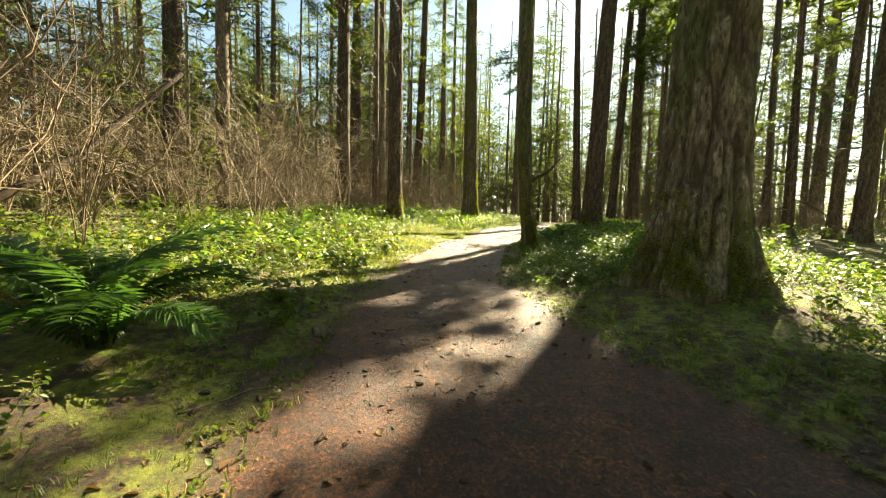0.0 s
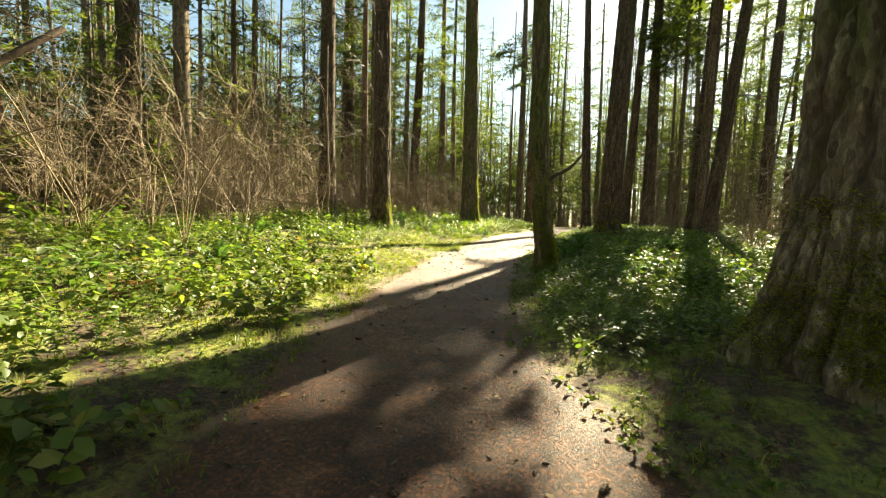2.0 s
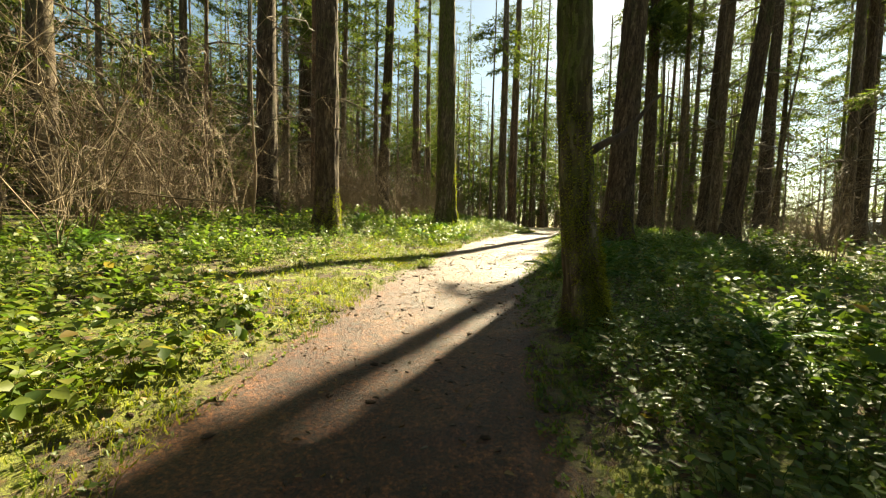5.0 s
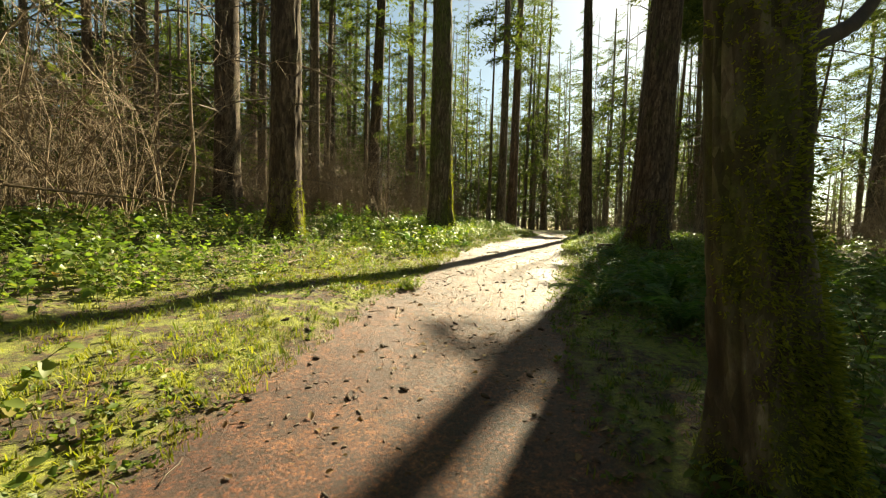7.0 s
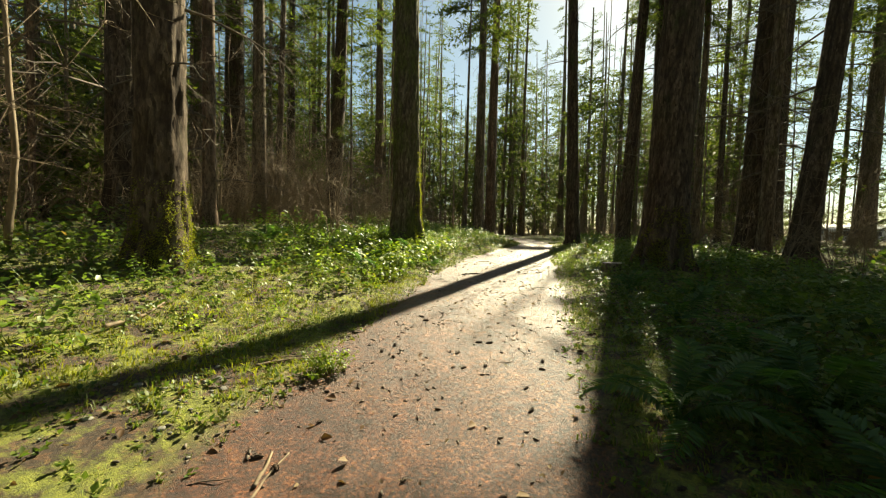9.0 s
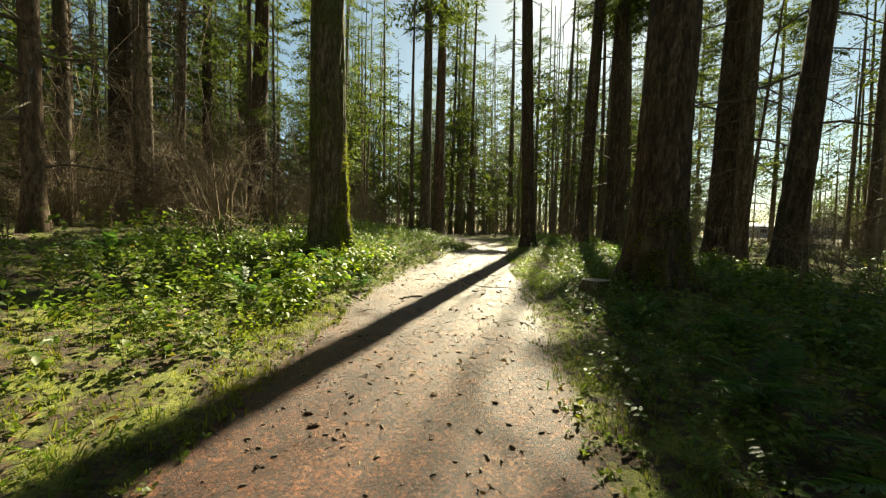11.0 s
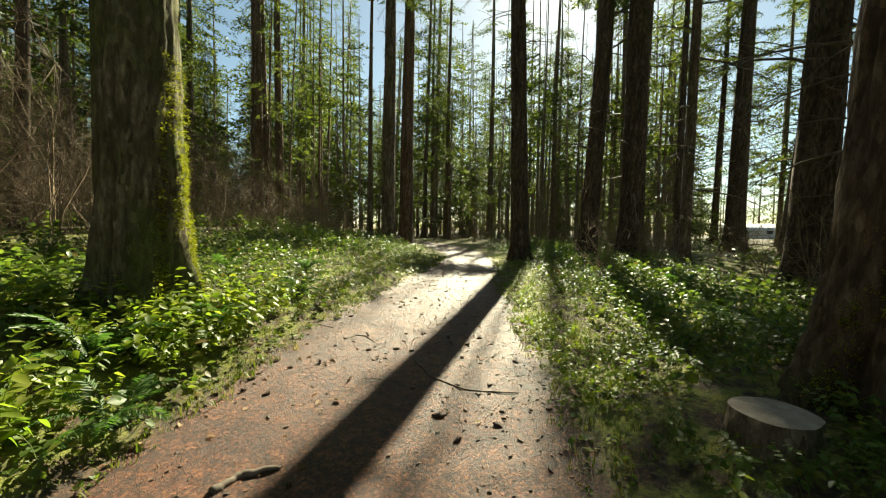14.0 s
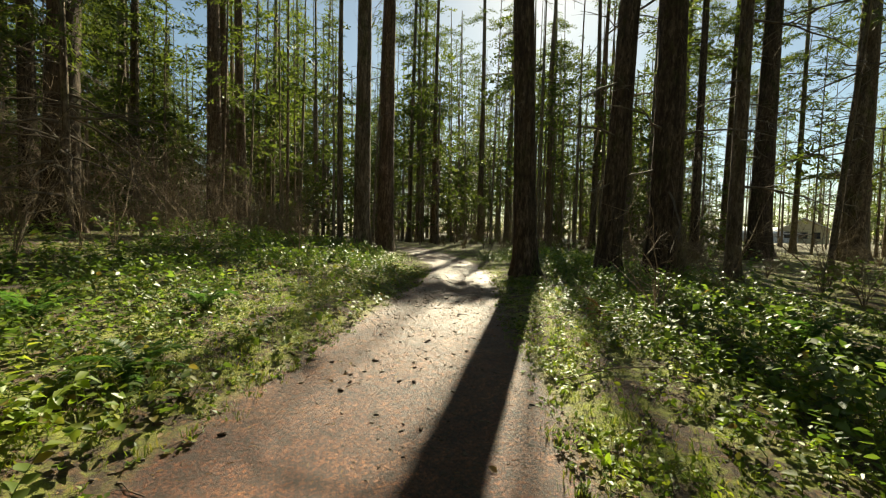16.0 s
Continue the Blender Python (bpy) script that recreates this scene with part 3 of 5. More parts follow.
NEAR = [  # x, y, radius, height, lean, bark, mesh detail, bark relief, label
    (3.58, 5.55, 0.52, 34, (0.035, 0.01), BARK_GREY, (190, 300), 0.062, "huge furrowed grey fir trunk with mossy flared foot"),
    (2.34, 10.35, 0.19, 22, (0.0, 0.0), BARK_MOSS, (80, 150), 0.02, "slender mossy trunk leaning beside the path"),
    (-2.23, 17.8, 0.34, 32, (0.0, 0.0), BARK_SHADED, (72, 120), 0.035, "stout reddish fir trunk with mossy flared foot"),
    (-2.6, 36.8, 0.46, 33, (0.03, 0.0), BARK_SHADED, (40, 60), 0.03, "tall reddish fir trunk in the undergrowth"),
    (1.57, 23.9, 0.43, 34, (-0.012, 0.0), BARK_MOSS, (76, 130), 0.035, "broad fir trunk with bright moss at its foot"),
    (5.87, 37.2, 0.13, 18, (0.0, 0.0), BARK, (20, 30), 0.008, "thin straight dead fir pole"),
    (6.7, 37.1, 0.33, 31, (0.0, 0.0), BARK, (36, 50), 0.02, "one of two close brown fir trunks"),
    (8.25, 40.2, 0.4, 32, (0.005, 0.0), BARK_RED, (36, 50), 0.02, "one of two close brown fir trunks"),
    (10.47, 31.0, 0.32, 32, (-0.035, 0.0), BARK_SHADED, (60, 100), 0.02, "dark fir trunk standing beside the path"),
    (7.45, 19.95, 0.46, 34, (0.045, 0.0), BARK_SHADED, (76, 130), 0.035, "big brown fir trunk beside a cut stump"),
    (14.24, 29.8, 0.42, 33, (0.0, 0.0), BARK_SHADED, (50, 80), 0.025, "thick dark reddish fir trunk"),
    (12.89, 30.5, 0.33, 31, (0.06, 0.0), BARK_SHADED, (46, 70), 0.02, "dark fir trunk near the meadow"),
    (14.0, 24.3, 0.42, 31, (0.045, 0.0), BARK_SHADED, (46, 70), 0.025, "brown fir trunk at the wood's edge"),
    (12.8, 21.4, 0.33, 27, (0.11, 0.0), BARK_SHADED, (46, 70), 0.02, "strongly leaning dark trunk at the wood's edge"),
    (26.0, 34.6, 0.5, 31, (0.02, 0.0), BARK_SHADED, (40, 60), 0.02, "dark fir trunk before the meadow"),
    (31.5, 33.5, 0.55, 31, (0.03, 0.0), BARK, (36, 50), 0.02, "dark fir trunk at the meadow's edge"),
    (34.0, 42.0, 0.28, 27, (0.02, 0.0), BARK_SHADED, (24, 36), 0.012, "slim dark fir trunk before the meadow"),
    (25.5, 52.0, 0.3, 28, (0.0, 0.0), BARK, (24, 36), 0.012, "slim dark fir trunk ahead of the path"),
    (-5.87, 22.85, 0.42, 32, (0.0, 0.0), BARK_SHADED, (46, 70), 0.025, "dark fir trunk behind bare brush"),
    (-8.0, 35.6, 0.62, 34, (0.0, 0.0), BARK_SHADED, (40, 60), 0.03, "thick dark fir trunk hung with small green leaves"),
    (-12.9, 18.95, 0.5, 32, (0.0, 0.0), BARK_SHADED, (46, 70), 0.03, "brown fir trunk within the thicket"),
    (-9.9, 17.8, 0.32, 30, (0.0, 0.0), BARK, (30, 40), 0.02, "brown fir trunk deep in the thicket"),
    (15.6, 28.8, 0.19, 25, (0.01, 0.0), BARK, (24, 36), 0.012, "slim brown fir trunk behind stouter ones"),
    (13.5, 23.2, 0.22, 29, (0.02, 0.0), BARK, (36, 50), 0.02, "upright dark trunk beside a leaning one"),
    (1.1, 47.1, 0.3, 30, (-0.01, 0.0), BARK_RED, (24, 36), 0.012, "straight brown fir trunk far in the wood"),
    (-7.6, 56.0, 0.34, 31, (0.0, 0.0), BARK_RED, (20, 30), 0.012, "dark fir trunk far in the wood"),
    (-7.0, 44.1, 0.36, 31, (0.0, 0.0), BARK_SHADED, (24, 36), 0.012, "dark fir trunk behind bare brush"),
    (-5.2, 33.9, 0.2, 26, (0.03, 0.0), BARK, (24, 36), 0.012, "slim dark fir trunk within the brush"),
    (-10.3, 35.8, 0.26, 28, (0.0, 0.0), BARK_RED, (24, 36), 0.012, "dark fir trunk within the brush"),
    (-3.4, 39.5, 0.18, 26, (0.0, 0.0), BARK, (20, 30), 0.01, "slim fir trunk beside a stouter one"),
    (-12.0, 27.9, 0.25, 28, (0.0, 0.0), BARK, (24, 36), 0.012, "brown fir trunk behind the thicket"),
    (-11.1, 23.8, 0.18, 25, (0.0, 0.0), BARK_RED, (20, 30), 0.01, "slim brown fir trunk behind the thicket"),
    (21.0, 57.0, 0.34, 30, (0.0, 0.0), BARK, (20, 30), 0.01, "dark fir trunk far beyond the path"),
    (14.1, 55.3, 0.22, 27, (0.0, 0.0), BARK, (16, 24), 0.01, "slim fir trunk far beyond the path"),
    (14.6, 52.1, 0.24, 28, (0.0, 0.0), BARK_RED, (16, 24), 0.01, "brown fir trunk far beyond the path"),
    (23.5, 43.7, 0.22, 26, (0.0, 0.0), BARK, (20, 30), 0.01, "slim fir trunk standing near the meadow"),
    (23.0, 35.7, 0.22, 26, (0.0, 0.0), BARK_SHADED, (24, 36), 0.012, "slim dark fir trunk before the meadow"),
    (22.0, 29.8, 0.11, 17, (0.14, 0.0), BARK, (16, 24), 0.008, "thin leaning trunk before the meadow"),
    (19.7, 22.6, 0.24, 27, (0.0, 0.0), BARK_SHADED, (24, 36), 0.012, "slim brown fir trunk at the wood's edge"),
    (16.9, 17.1, 0.24, 27, (0.05, 0.0), BARK, (24, 36), 0.012, "slim brown fir trunk leaning over brush"),
    (16.0, 15.1, 0.3, 28, (0.05, 0.0), BARK, (24, 36), 0.012, "brown fir trunk leaning over brush"),
    (-0.3, 46.9, 0.42, 33, (0.0, 0.0), BARK_RED, (30, 40), 0.02, "reddish fir trunk far in the wood"),
]
near_trees = {}
for k, (x, y, r, h, lean, bark, detail, relief, label) in enumerate(NEAR):
    made = near_trees[k] = tree(x, y, r, h, 40 + k, bark, label, lean, detail, relief, base=0.38 * h, boughs=(150 if k < 21 else 70) if r > 0.15 else 0, kinds=COARSE if y < 24 else BOUGHS, reach=3.2 if r > 0.25 else 2.4, dead=(44 if x < -4.5 and y < 45 else 18) if k not in (0, 1, 4, 9) else 4 if k < 2 else 0, dead_reach=2.1 if x < -4.5 or x > 11 else 1.3, flare=0.6 if k == 0 else 0.38, bow=-0.32 if k == 1 else 0.0, low=4.5 if k < 2 else 2.4)
    if k == 1:
        t = np.linspace(0, 1, 9)
        P = np.stack([-0.1 + 0.95 * t, 0.3 * t, 1.75 + 0.5 * t + 0.25 * t * t + 0.03 * np.sin(9 * t)], 1)
        part("broken_limb", make_mesh("broken_limb", *tube(P, 0.045 * (1 - 0.7 * t) + 0.004, 7, True), CONE, True), made, "short dark broken limb")

def in_view_of_farm(x, y):
    """The open strip from the path over the meadow to the farm."""
    along, across = (x - 4.5) * 0.865 + (y - 21) * 0.502, (x - 4.5) * 0.502 - (y - 21) * 0.865
    return along > 9 and abs(across) < 1.5 + 0.075 * along


# the rest of the stand
g = np.random.default_rng(21)
placed = [(n[0], n[1]) for n in NEAR]


def free(x, y, gap):
    return all((x - a) ** 2 + (y - b) ** 2 > gap * gap for a, b in placed)


def shades_path(x, y, beside=0.0):
    """Whether a trunk here would throw a hard shadow on the path."""
    L = np.arange(2.0, 30.0, 0.5)
    px, py = x - 0.5476 * L, y - 0.8368 * L
    return bool(((off_path(px, py) < beside) & (py > 1) & (py < 30)).any())


tries = 0
spots = []
while len(spots) < 400 and tries < 20000:
    tries += 1
    x, y = g.uniform(-55, 66), g.uniform(-14, 104)
    s = float(lateral(x, y)[0])
    if s < 0:
        ok = (s < -9 and y < 60) or (y > 40 and s < -2.5)
        chance = 1.0 if s > -35 else 0.6
    else:
        ok = (s > 12 and y < 42) or (y > 38 and s > 2.2)
        chance = (1.0 if y > 38 else 0.5) if s < 27 else (0.75 if y > 62 else 0.35)
    if ok and g.random() < chance and free(x, y, 1.9) and not shades_path(x, y, 1.3):
        placed.append((x, y))
        spots.append((x, y))
far_trunks, far_crowns = [], []


def far_tree(x, y, r, h, seed, lean, base, boughs, reach):
    """One of the uncounted trees of the far woods."""
    V, Q, line, rad, _ = trunk_shape(r, h, lean, seed, 7, 8, 0.0, 0.3)
    at = np.array([x, y, gz(x, y)])
    far_trunks.append((V + at, Q))
    c = crown_shape(line, h, base, boughs, reach, seed + 500, tuple(at), SPARSE, SPARSE)
    if c is not None:
        far_crowns.append((c[0] + at, c[1]))


# eleven firs out of view round the start, added to close off overhead skylight
spots += [(-3.2, -3.5), (3.8, -4.2), (-6.8, -1.5), (7.6, -2.2), (-4.6, -8.5), (5.2, -9.0), (0.2, -13.5), (-9.5, -5.5), (10.5, -6.5), (8.5, 2.2), (-8.5, 1.2)]
for k, (x, y) in enumerate(spots):
    thin = g.random() < 0.6
    r = g.uniform(0.06, 0.13) if thin else g.uniform(0.18, 0.34)
    h = g.uniform(12, 20) if thin else g.uniform(24, 33)
    away = math.hypot(x - 3, y - 12)
    near = away < 30
    low = g.uniform(0.3, 0.45) if near else g.uniform(0.03, 0.16) if x < 11 else g.uniform(0.12, 0.34)
    lean = (g.normal(0, 0.014), g.normal(0, 0.014))
    boughs, reach = (34 if near else 50) if thin else (80 if near else 95), 2.2 if thin else 3.8
    if away > 46:
        far_tree(x, y, r, h, 200 + k, lean, h * low, int((2.2 if x < 12 else 1.6) * boughs), 1.2 * reach)
    else:
        tree(x, y, r, h, 200 + k, (BARK, BARK_RED, BARK_GREY, BARK)[k % 4], "slim young fir with thin bare trunk" if thin else "tall straight fir of the surrounding wood", lean,
             (16, 24) if near else (9, 12), 0.01, base=h * low, boughs=boughs, reach=reach, dead=(30 if x < 0 else 16) if near else 6, dead_reach=2.2 if near else 1.6, low=1.0, group="firs of the surrounding wood", kinds=BOUGHS if near else COARSE)

# thin poles crowded behind the stouter trunks
for k in range(330):
    d, a = g.uniform(27, 78), radians(g.uniform(-50, 72))
    x, y = 5 + d * math.sin(a), 17 + d * math.cos(a)
    if abs(float(lateral(x, y)[0])) > 2.6 and free(x, y, 0.8) and not in_view_of_farm(x, y):
        h = g.uniform(13, 25)
        far_tree(x, y, g.uniform(0.05, 0.15), h, 900 + k, (g.normal(0, 0.02), g.normal(0, 0.02)), h * g.uniform(0.15, 0.45), 60 if x < 12 else 26, 2.6)

# more wood behind, never in view: added to block skylight on the trunks
for k in range(70):
    x, y = g.uniform(-42, 45), g.uniform(-48, -7)
    if free(x, y, 2.0) and abs(x - 0.65) > 2.5:
        far_tree(x, y, g.uniform(0.2, 0.34), g.uniform(20, 31), 1300 + k, (0, 0), g.uniform(2, 5), 80, 4.2)

# a far row of firs beyond the meadow
for k in range(84):
    x, y = 108 + 45 * g.random(), -30 + 2.6 * k + g.uniform(-3, 3)
    far_tree(x, y, 0.3, g.uniform(15, 25), 700 + k, (0, 0), 1.5, 38, 5.6)
for k in range(100):
    a, d = radians(g.uniform(-75, 42)), g.uniform(95, 130)
    far_tree(5 + d * math.sin(a), 15 + d * math.cos(a), 0.3, g.uniform(17, 27), 1500 + k, (0, 0), 1.5, 42, 6.5)
tagged(new("far_trunks", make_mesh("far_trunks", *join(far_trunks), BARK, True)), label="many thin trunks of the far woods", category="woods", kind="stuff")
tagged(new("far_foliage", make_mesh("far_foliage", *join(far_crowns), NEEDLE)), label="green fir boughs of the far woods", category="woods", kind="stuff")


# ---- thickets of bare brush ----
def shrub_shape(seed, stems, height, spread, twigs):
    g = np.random.default_rng(seed)
    out = []
    for _ in range(stems):
        a, k = g.random() * 6.28, g.uniform(0.15, 1.0) * spread
        hh = height * g.uniform(0.5, 1.1)
        t = np.linspace(0, 1, 7)
        wob = np.cumsum(g.normal(0, 0.11, (7, 3)), 0) * hh * 0.6
        P = np.stack([math.cos(a) * k * t ** 1.4, math.sin(a) * k * t ** 1.4, hh * (t - 0.18 * (k / spread) * t ** 3)], 1) + wob * t[:, None]
        P[0] *= 0.2
        P[0, 2] = -0.08
        r0 = g.uniform(0.0035, 0.0085) * (1 + 0.15 * height)
        out.append(tube(P, r0 * (1.05 - 0.85 * t), 3))
        for _ in range(twigs):
            i = int(g.integers(1, 6))
            w = g.normal(0, 1, 3) + np.array([math.cos(a) * 0.4, math.sin(a) * 0.4, 0.05])
            w = w / np.linalg.norm(w) * g.uniform(0.3, 1.0) * (0.35 + 0.16 * height)
            d2 = g.normal(0, 0.16, 3)
            L = np.stack([P[i], P[i] + w * 0.5 + d2 * 0.4, P[i] + w + d2 * 0.5 + [0, 0, -0.06]])
            out.append(tube(L, np.array([0.5, 0.36, 0.16]) * r0, 3))
            for _ in range(2):
                v = w * 0.4 + g.normal(0, 0.16, 3)
                out.append(tube(np.stack([L[1], L[1] + v]), np.array([0.32, 0.12]) * r0, 3))
    return join(out)


SHRUB_SHAPES = [shrub_shape(80 + k, n, h, sp, tw) for k, (n, h, sp, tw) in enumerate([(7, 2.9, 1.7, 8), (6, 4.0, 2.1, 9), (8, 1.9, 1.5, 7), (6, 2.5, 2.0, 9), (5, 5.2, 1.9, 10), (8, 1.3, 1.2, 7)])]
SHRUBS = [make_mesh("bare_shrub", V, Q, TWIG) for V, Q in SHRUB_SHAPES]
g = np.random.default_rng(33)
spots = [(-4.9, 5.3, 1), (-5.6, 4.5, 4), (-6.3, 6.2, 1), (-7.2, 7.8, 0), (-6.2, 9.2, 0), (-4.4, 17.2, 1), (-5.0, 15.8, 3), (9.6, 19.0, 0), (10.6, 22.3, 1), (9.8, 26.0, 2), (12.2, 26.6, 0), (3.6, 38.5, 2), (12.6, 23.2, 3)]
while len(spots) < 560:
    x, y = (g.uniform(-13, -3), g.uniform(1, 36)) if len(spots) < 165 else (g.uniform(-30, 30), g.uniform(-4, 62)) if len(spots) < 295 else (g.uniform(-13, 5), g.uniform(25, 50)) if len(spots) < 470 else (g.uniform(9, 24), g.uniform(14, 52))
    s = float(lateral(x, y)[0])
    if s < 0:
        ok = s < -5.6 - 1.2 * math.sin(y * 0.5) or (y > 33 and s < -2.6)
        dense = 1.0 if s > -16 else 0.5
    else:
        ok = s > 7.5 or (y > 36 and s > 2.4)
        dense = 0.7
    if ok and not in_view_of_farm(x, y) and g.random() < dense and math.hypot(x - 3.6, y - 5.5) > 2:
        spots.append((x, y, int(g.choice([0, 1, 2, 3, 4, 5], p=[0.24, 0.28, 0.1, 0.16, 0.18, 0.04]) if s < 0 else g.choice([0, 2, 3, 5, 1]))))
for _ in range(60):  # low scrub towards the meadow
    x, y = g.uniform(12, 30), g.uniform(20, 40)
    if float(lateral(x, y)[0]) > 5.5:
        spots.append((x, y, int(g.choice([2, 5, 5, 0]))))
spots.sort(key=lambda p: math.hypot(p[0] - 3, p[1] - np.clip(p[1], 2, 28)))
far_brush = []
for n, (x, y, k) in enumerate(spots):
    m = pose(x, y, gz(x, y), g.uniform(-7, 7), g.uniform(-7, 7), g.uniform(0, 360)) @ Matrix.Scale(g.uniform(0.8, 1.25) * (1.2 if x < -5 else 1.0), 4)
    if n < 285:
        tagged(part("bare_shrub", SHRUBS[k], m=m), label="tangle of thin bare brown forest shrub stems", category="shrub", group="bare shrubs of the thicket")
    else:
        M = np.array(m)
        V, Q = SHRUB_SHAPES[k]
        far_brush.append((V @ M[:3, :3].T + M[:3, 3], Q))
tagged(new("far_brush", make_mesh("far_brush", *join(far_brush), TWIG)), label="brown bare brush deeper in the wood", category="brush", kind="stuff")


# ---- young firs between the trunks ----
YOUNG = []
for k in range(5):
    h = (5.0, 6.5, 8.0, 4.0, 9.5)[k]
    root = tagged(new("young_fir"), label="young fir with green boughs among taller trunks", category="tree", group="young firs")
    V, Q, line, rad, _ = trunk_shape(0.05 + 0.004 * h, h, (0.01, 0), 600 + k, 8, 10, 0.0, 0.3)
    part("trunk", make_mesh("trunk", V, Q, BARK, True), root)
    part("crown", make_mesh("crown", *crown_shape(line, h, 0.6, 44, 1.6 + 0.1 * h, 650 + k, None, COARSE), NEEDLE), root, "soft green needle boughs")
    YOUNG.append(root)
spots = [(19.5, 40.0), (24.0, 36.0), (17.5, 46.0), (5.0, 55.0), (-9.5, 44.0)] + [(g.uniform(-23, -11), g.uniform(9, 38)) for _ in range(30)] + [(g.uniform(-40, -6), g.uniform(42, 74)) for _ in range(26)]
spots += [(g.uniform(10, 34), g.uniform(36, 62)) for _ in range(28)] + [(g.uniform(-22, -9), g.uniform(4, 34)) for _ in range(26)]
spots = [p for p in spots if abs(float(lateral(*p)[0])) > 3.0 and not in_view_of_farm(*p) and not shades_path(*p, 2.6)]
while len(spots) < 175:
    x, y = g.uniform(-48, 60), g.uniform(0, 95)
    s = float(lateral(x, y)[0])
    if ((s < -15) or (s > 20 and y > 30) or (y > 48 and abs(s) > 3)) and math.hypot(x - 3, y - 12) > 19 and not in_view_of_farm(x, y) and not shades_path(x, y, 2.6):
        spots.append((x, y))
for k, (x, y) in enumerate(spots):
    m = pose(x, y, gz(x, y), 0, 0, g.uniform(0, 360)) @ Matrix.Scale(g.uniform(0.9, 1.2) if k < 5 else g.uniform(0.9, 1.9), 4)
    if k < 5:
        YOUNG[k].matrix_basis = m
    else:
        copy_thing(YOUNG[k % 5], m)


# ---- undergrowth ----
def leaf_shape(length, width, fold=0.25, droop=0.15):
    """One leaf along x, folded along its rib."""
    V = np.array([[0, 0, 0], [0.35, 0.5, fold * 0.5], [0.72, 0.33, fold * 0.3 - droop * 0.5], [1, 0, -droop], [0.7, 0, -droop * 0.45], [0.72, -0.33, fold * 0.3 - droop * 0.5], [0.35, -0.5, fold * 0.5]])
    V = V * np.array([length, width, width])
    Q = np.array([[0, 4, 2, 1], [4, 3, 2, 2], [0, 6, 5, 4], [4, 5, 3, 3]])
    return V, Q


def plain_leaf(length, width, fold=0.3):
    V = np.array([[0, 0, 0], [0.5, 0.5, fold * 0.5], [1, 0, -0.1], [0.5, 0, 0], [0.5, -0.5, fold * 0.5]]) * np.array([length, width, width])
    return V, np.array([[0, 3, 2, 1], [0, 4, 2, 3]])


def rosette_shape(seed, leaves, leaf):
    g = np.random.default_rng(seed)
    out = []
    for k in range(leaves):
        m = turns(np.array([k * 6.28 / leaves + g.normal(0, 0.4)]), np.array([-g.uniform(0.1, 0.9)]), np.array([g.normal(0, 0.3)]), np.array([g.uniform(0.7, 1.2)]))[0]
        V, Q = plain_leaf(leaf, leaf * 0.7)
        out.append((V @ m.T + [g.normal(0, 0.012), g.normal(0, 0.012), g.uniform(0.0, 0.04)], Q))
    return join(out)


def sprig_shape(seed, height, leaves, leaf, width, lean=0.5, simple=False):
    g = np.random.default_rng(seed)
    t = np.linspace(0, 1, 3)
    a = g.random() * 6.28
    P = np.stack([math.cos(a) * lean * height * t ** 1.6, math.sin(a) * lean * height * t ** 1.6, height * t], 1)
    out = [tube(P, np.linspace(0.003, 0.0012, 3), 3)]
    for k in range(leaves):
        u = 0.3 + 0.7 * (k + 0.5) / leaves
        p = np.array([np.interp(u, t, P[:, c]) for c in range(3)])
        m = turns(np.array([a + (1.3 if k % 2 else -1.3) * (1.1 - 0.6 * u) + g.normal(0, 0.5)]), np.array([g.uniform(-0.35, 0.45)]), np.array([g.normal(0, 0.35)]), np.array([g.uniform(0.7, 1.15)]))[0]
        V, Q = plain_leaf(leaf, leaf * width) if simple else leaf_shape(leaf, leaf * width)
        out.append((V @ m.T + p, Q))
    return join(out)


def tuft_shape(seed, blades, height):
    g = np.random.default_rng(seed)
    out = []
    for _ in range(blades):
        a, h, k = g.random() * 6.28, height * g.uniform(0.5, 1.15), g.uniform(0.2, 0.9)
        o = np.array([math.cos(a), math.sin(a), 0])
        side = np.array([-o[1], o[0], 0]) * g.uniform(0.0022, 0.0042)
        b = g.normal(0, 0.03, 3) * [1, 1, 0]
        mid, tip = b + o * h * k * 0.35 + [0, 0, h * 0.62], b + o * h * k + [0, 0, h * (1.0 - 0.35 * k)]
        out.append((np.array([b - side, b + side, mid + side * 0.8, mid - side * 0.8, tip]), np.array([[0, 1, 2, 3], [3, 2, 4, 4]])))
    return join(out)


def strew(name, shapes, points, mat, label, category, tilt=0.25, size=(0.75, 1.25), lift=0.0, scale=None, seed=1):
    """One object of kind stuff: the shapes strewn at the points."""
    g = np.random.default_rng(seed)
    x, y = points[:, 0], points[:, 1]
    n = len(points)
    z = ground_z(x, y) + lift
    sz = g.uniform(*size, n) * (1 if scale is None else scale)
    rot = turns(g.random(n) * 6.28, g.normal(0, tilt, n), g.normal(0, tilt, n), sz)
    kind = g.integers(0, len(shapes), n)
    out = [scatter(*shapes[k], rot[kind == k], np.stack([x, y, z], 1)[kind == k]) for k in range(len(shapes)) if (kind == k).any()]
    return tagged(new(name, make_mesh(name, *join(out), mat)), label=label, category=category, kind="stuff")


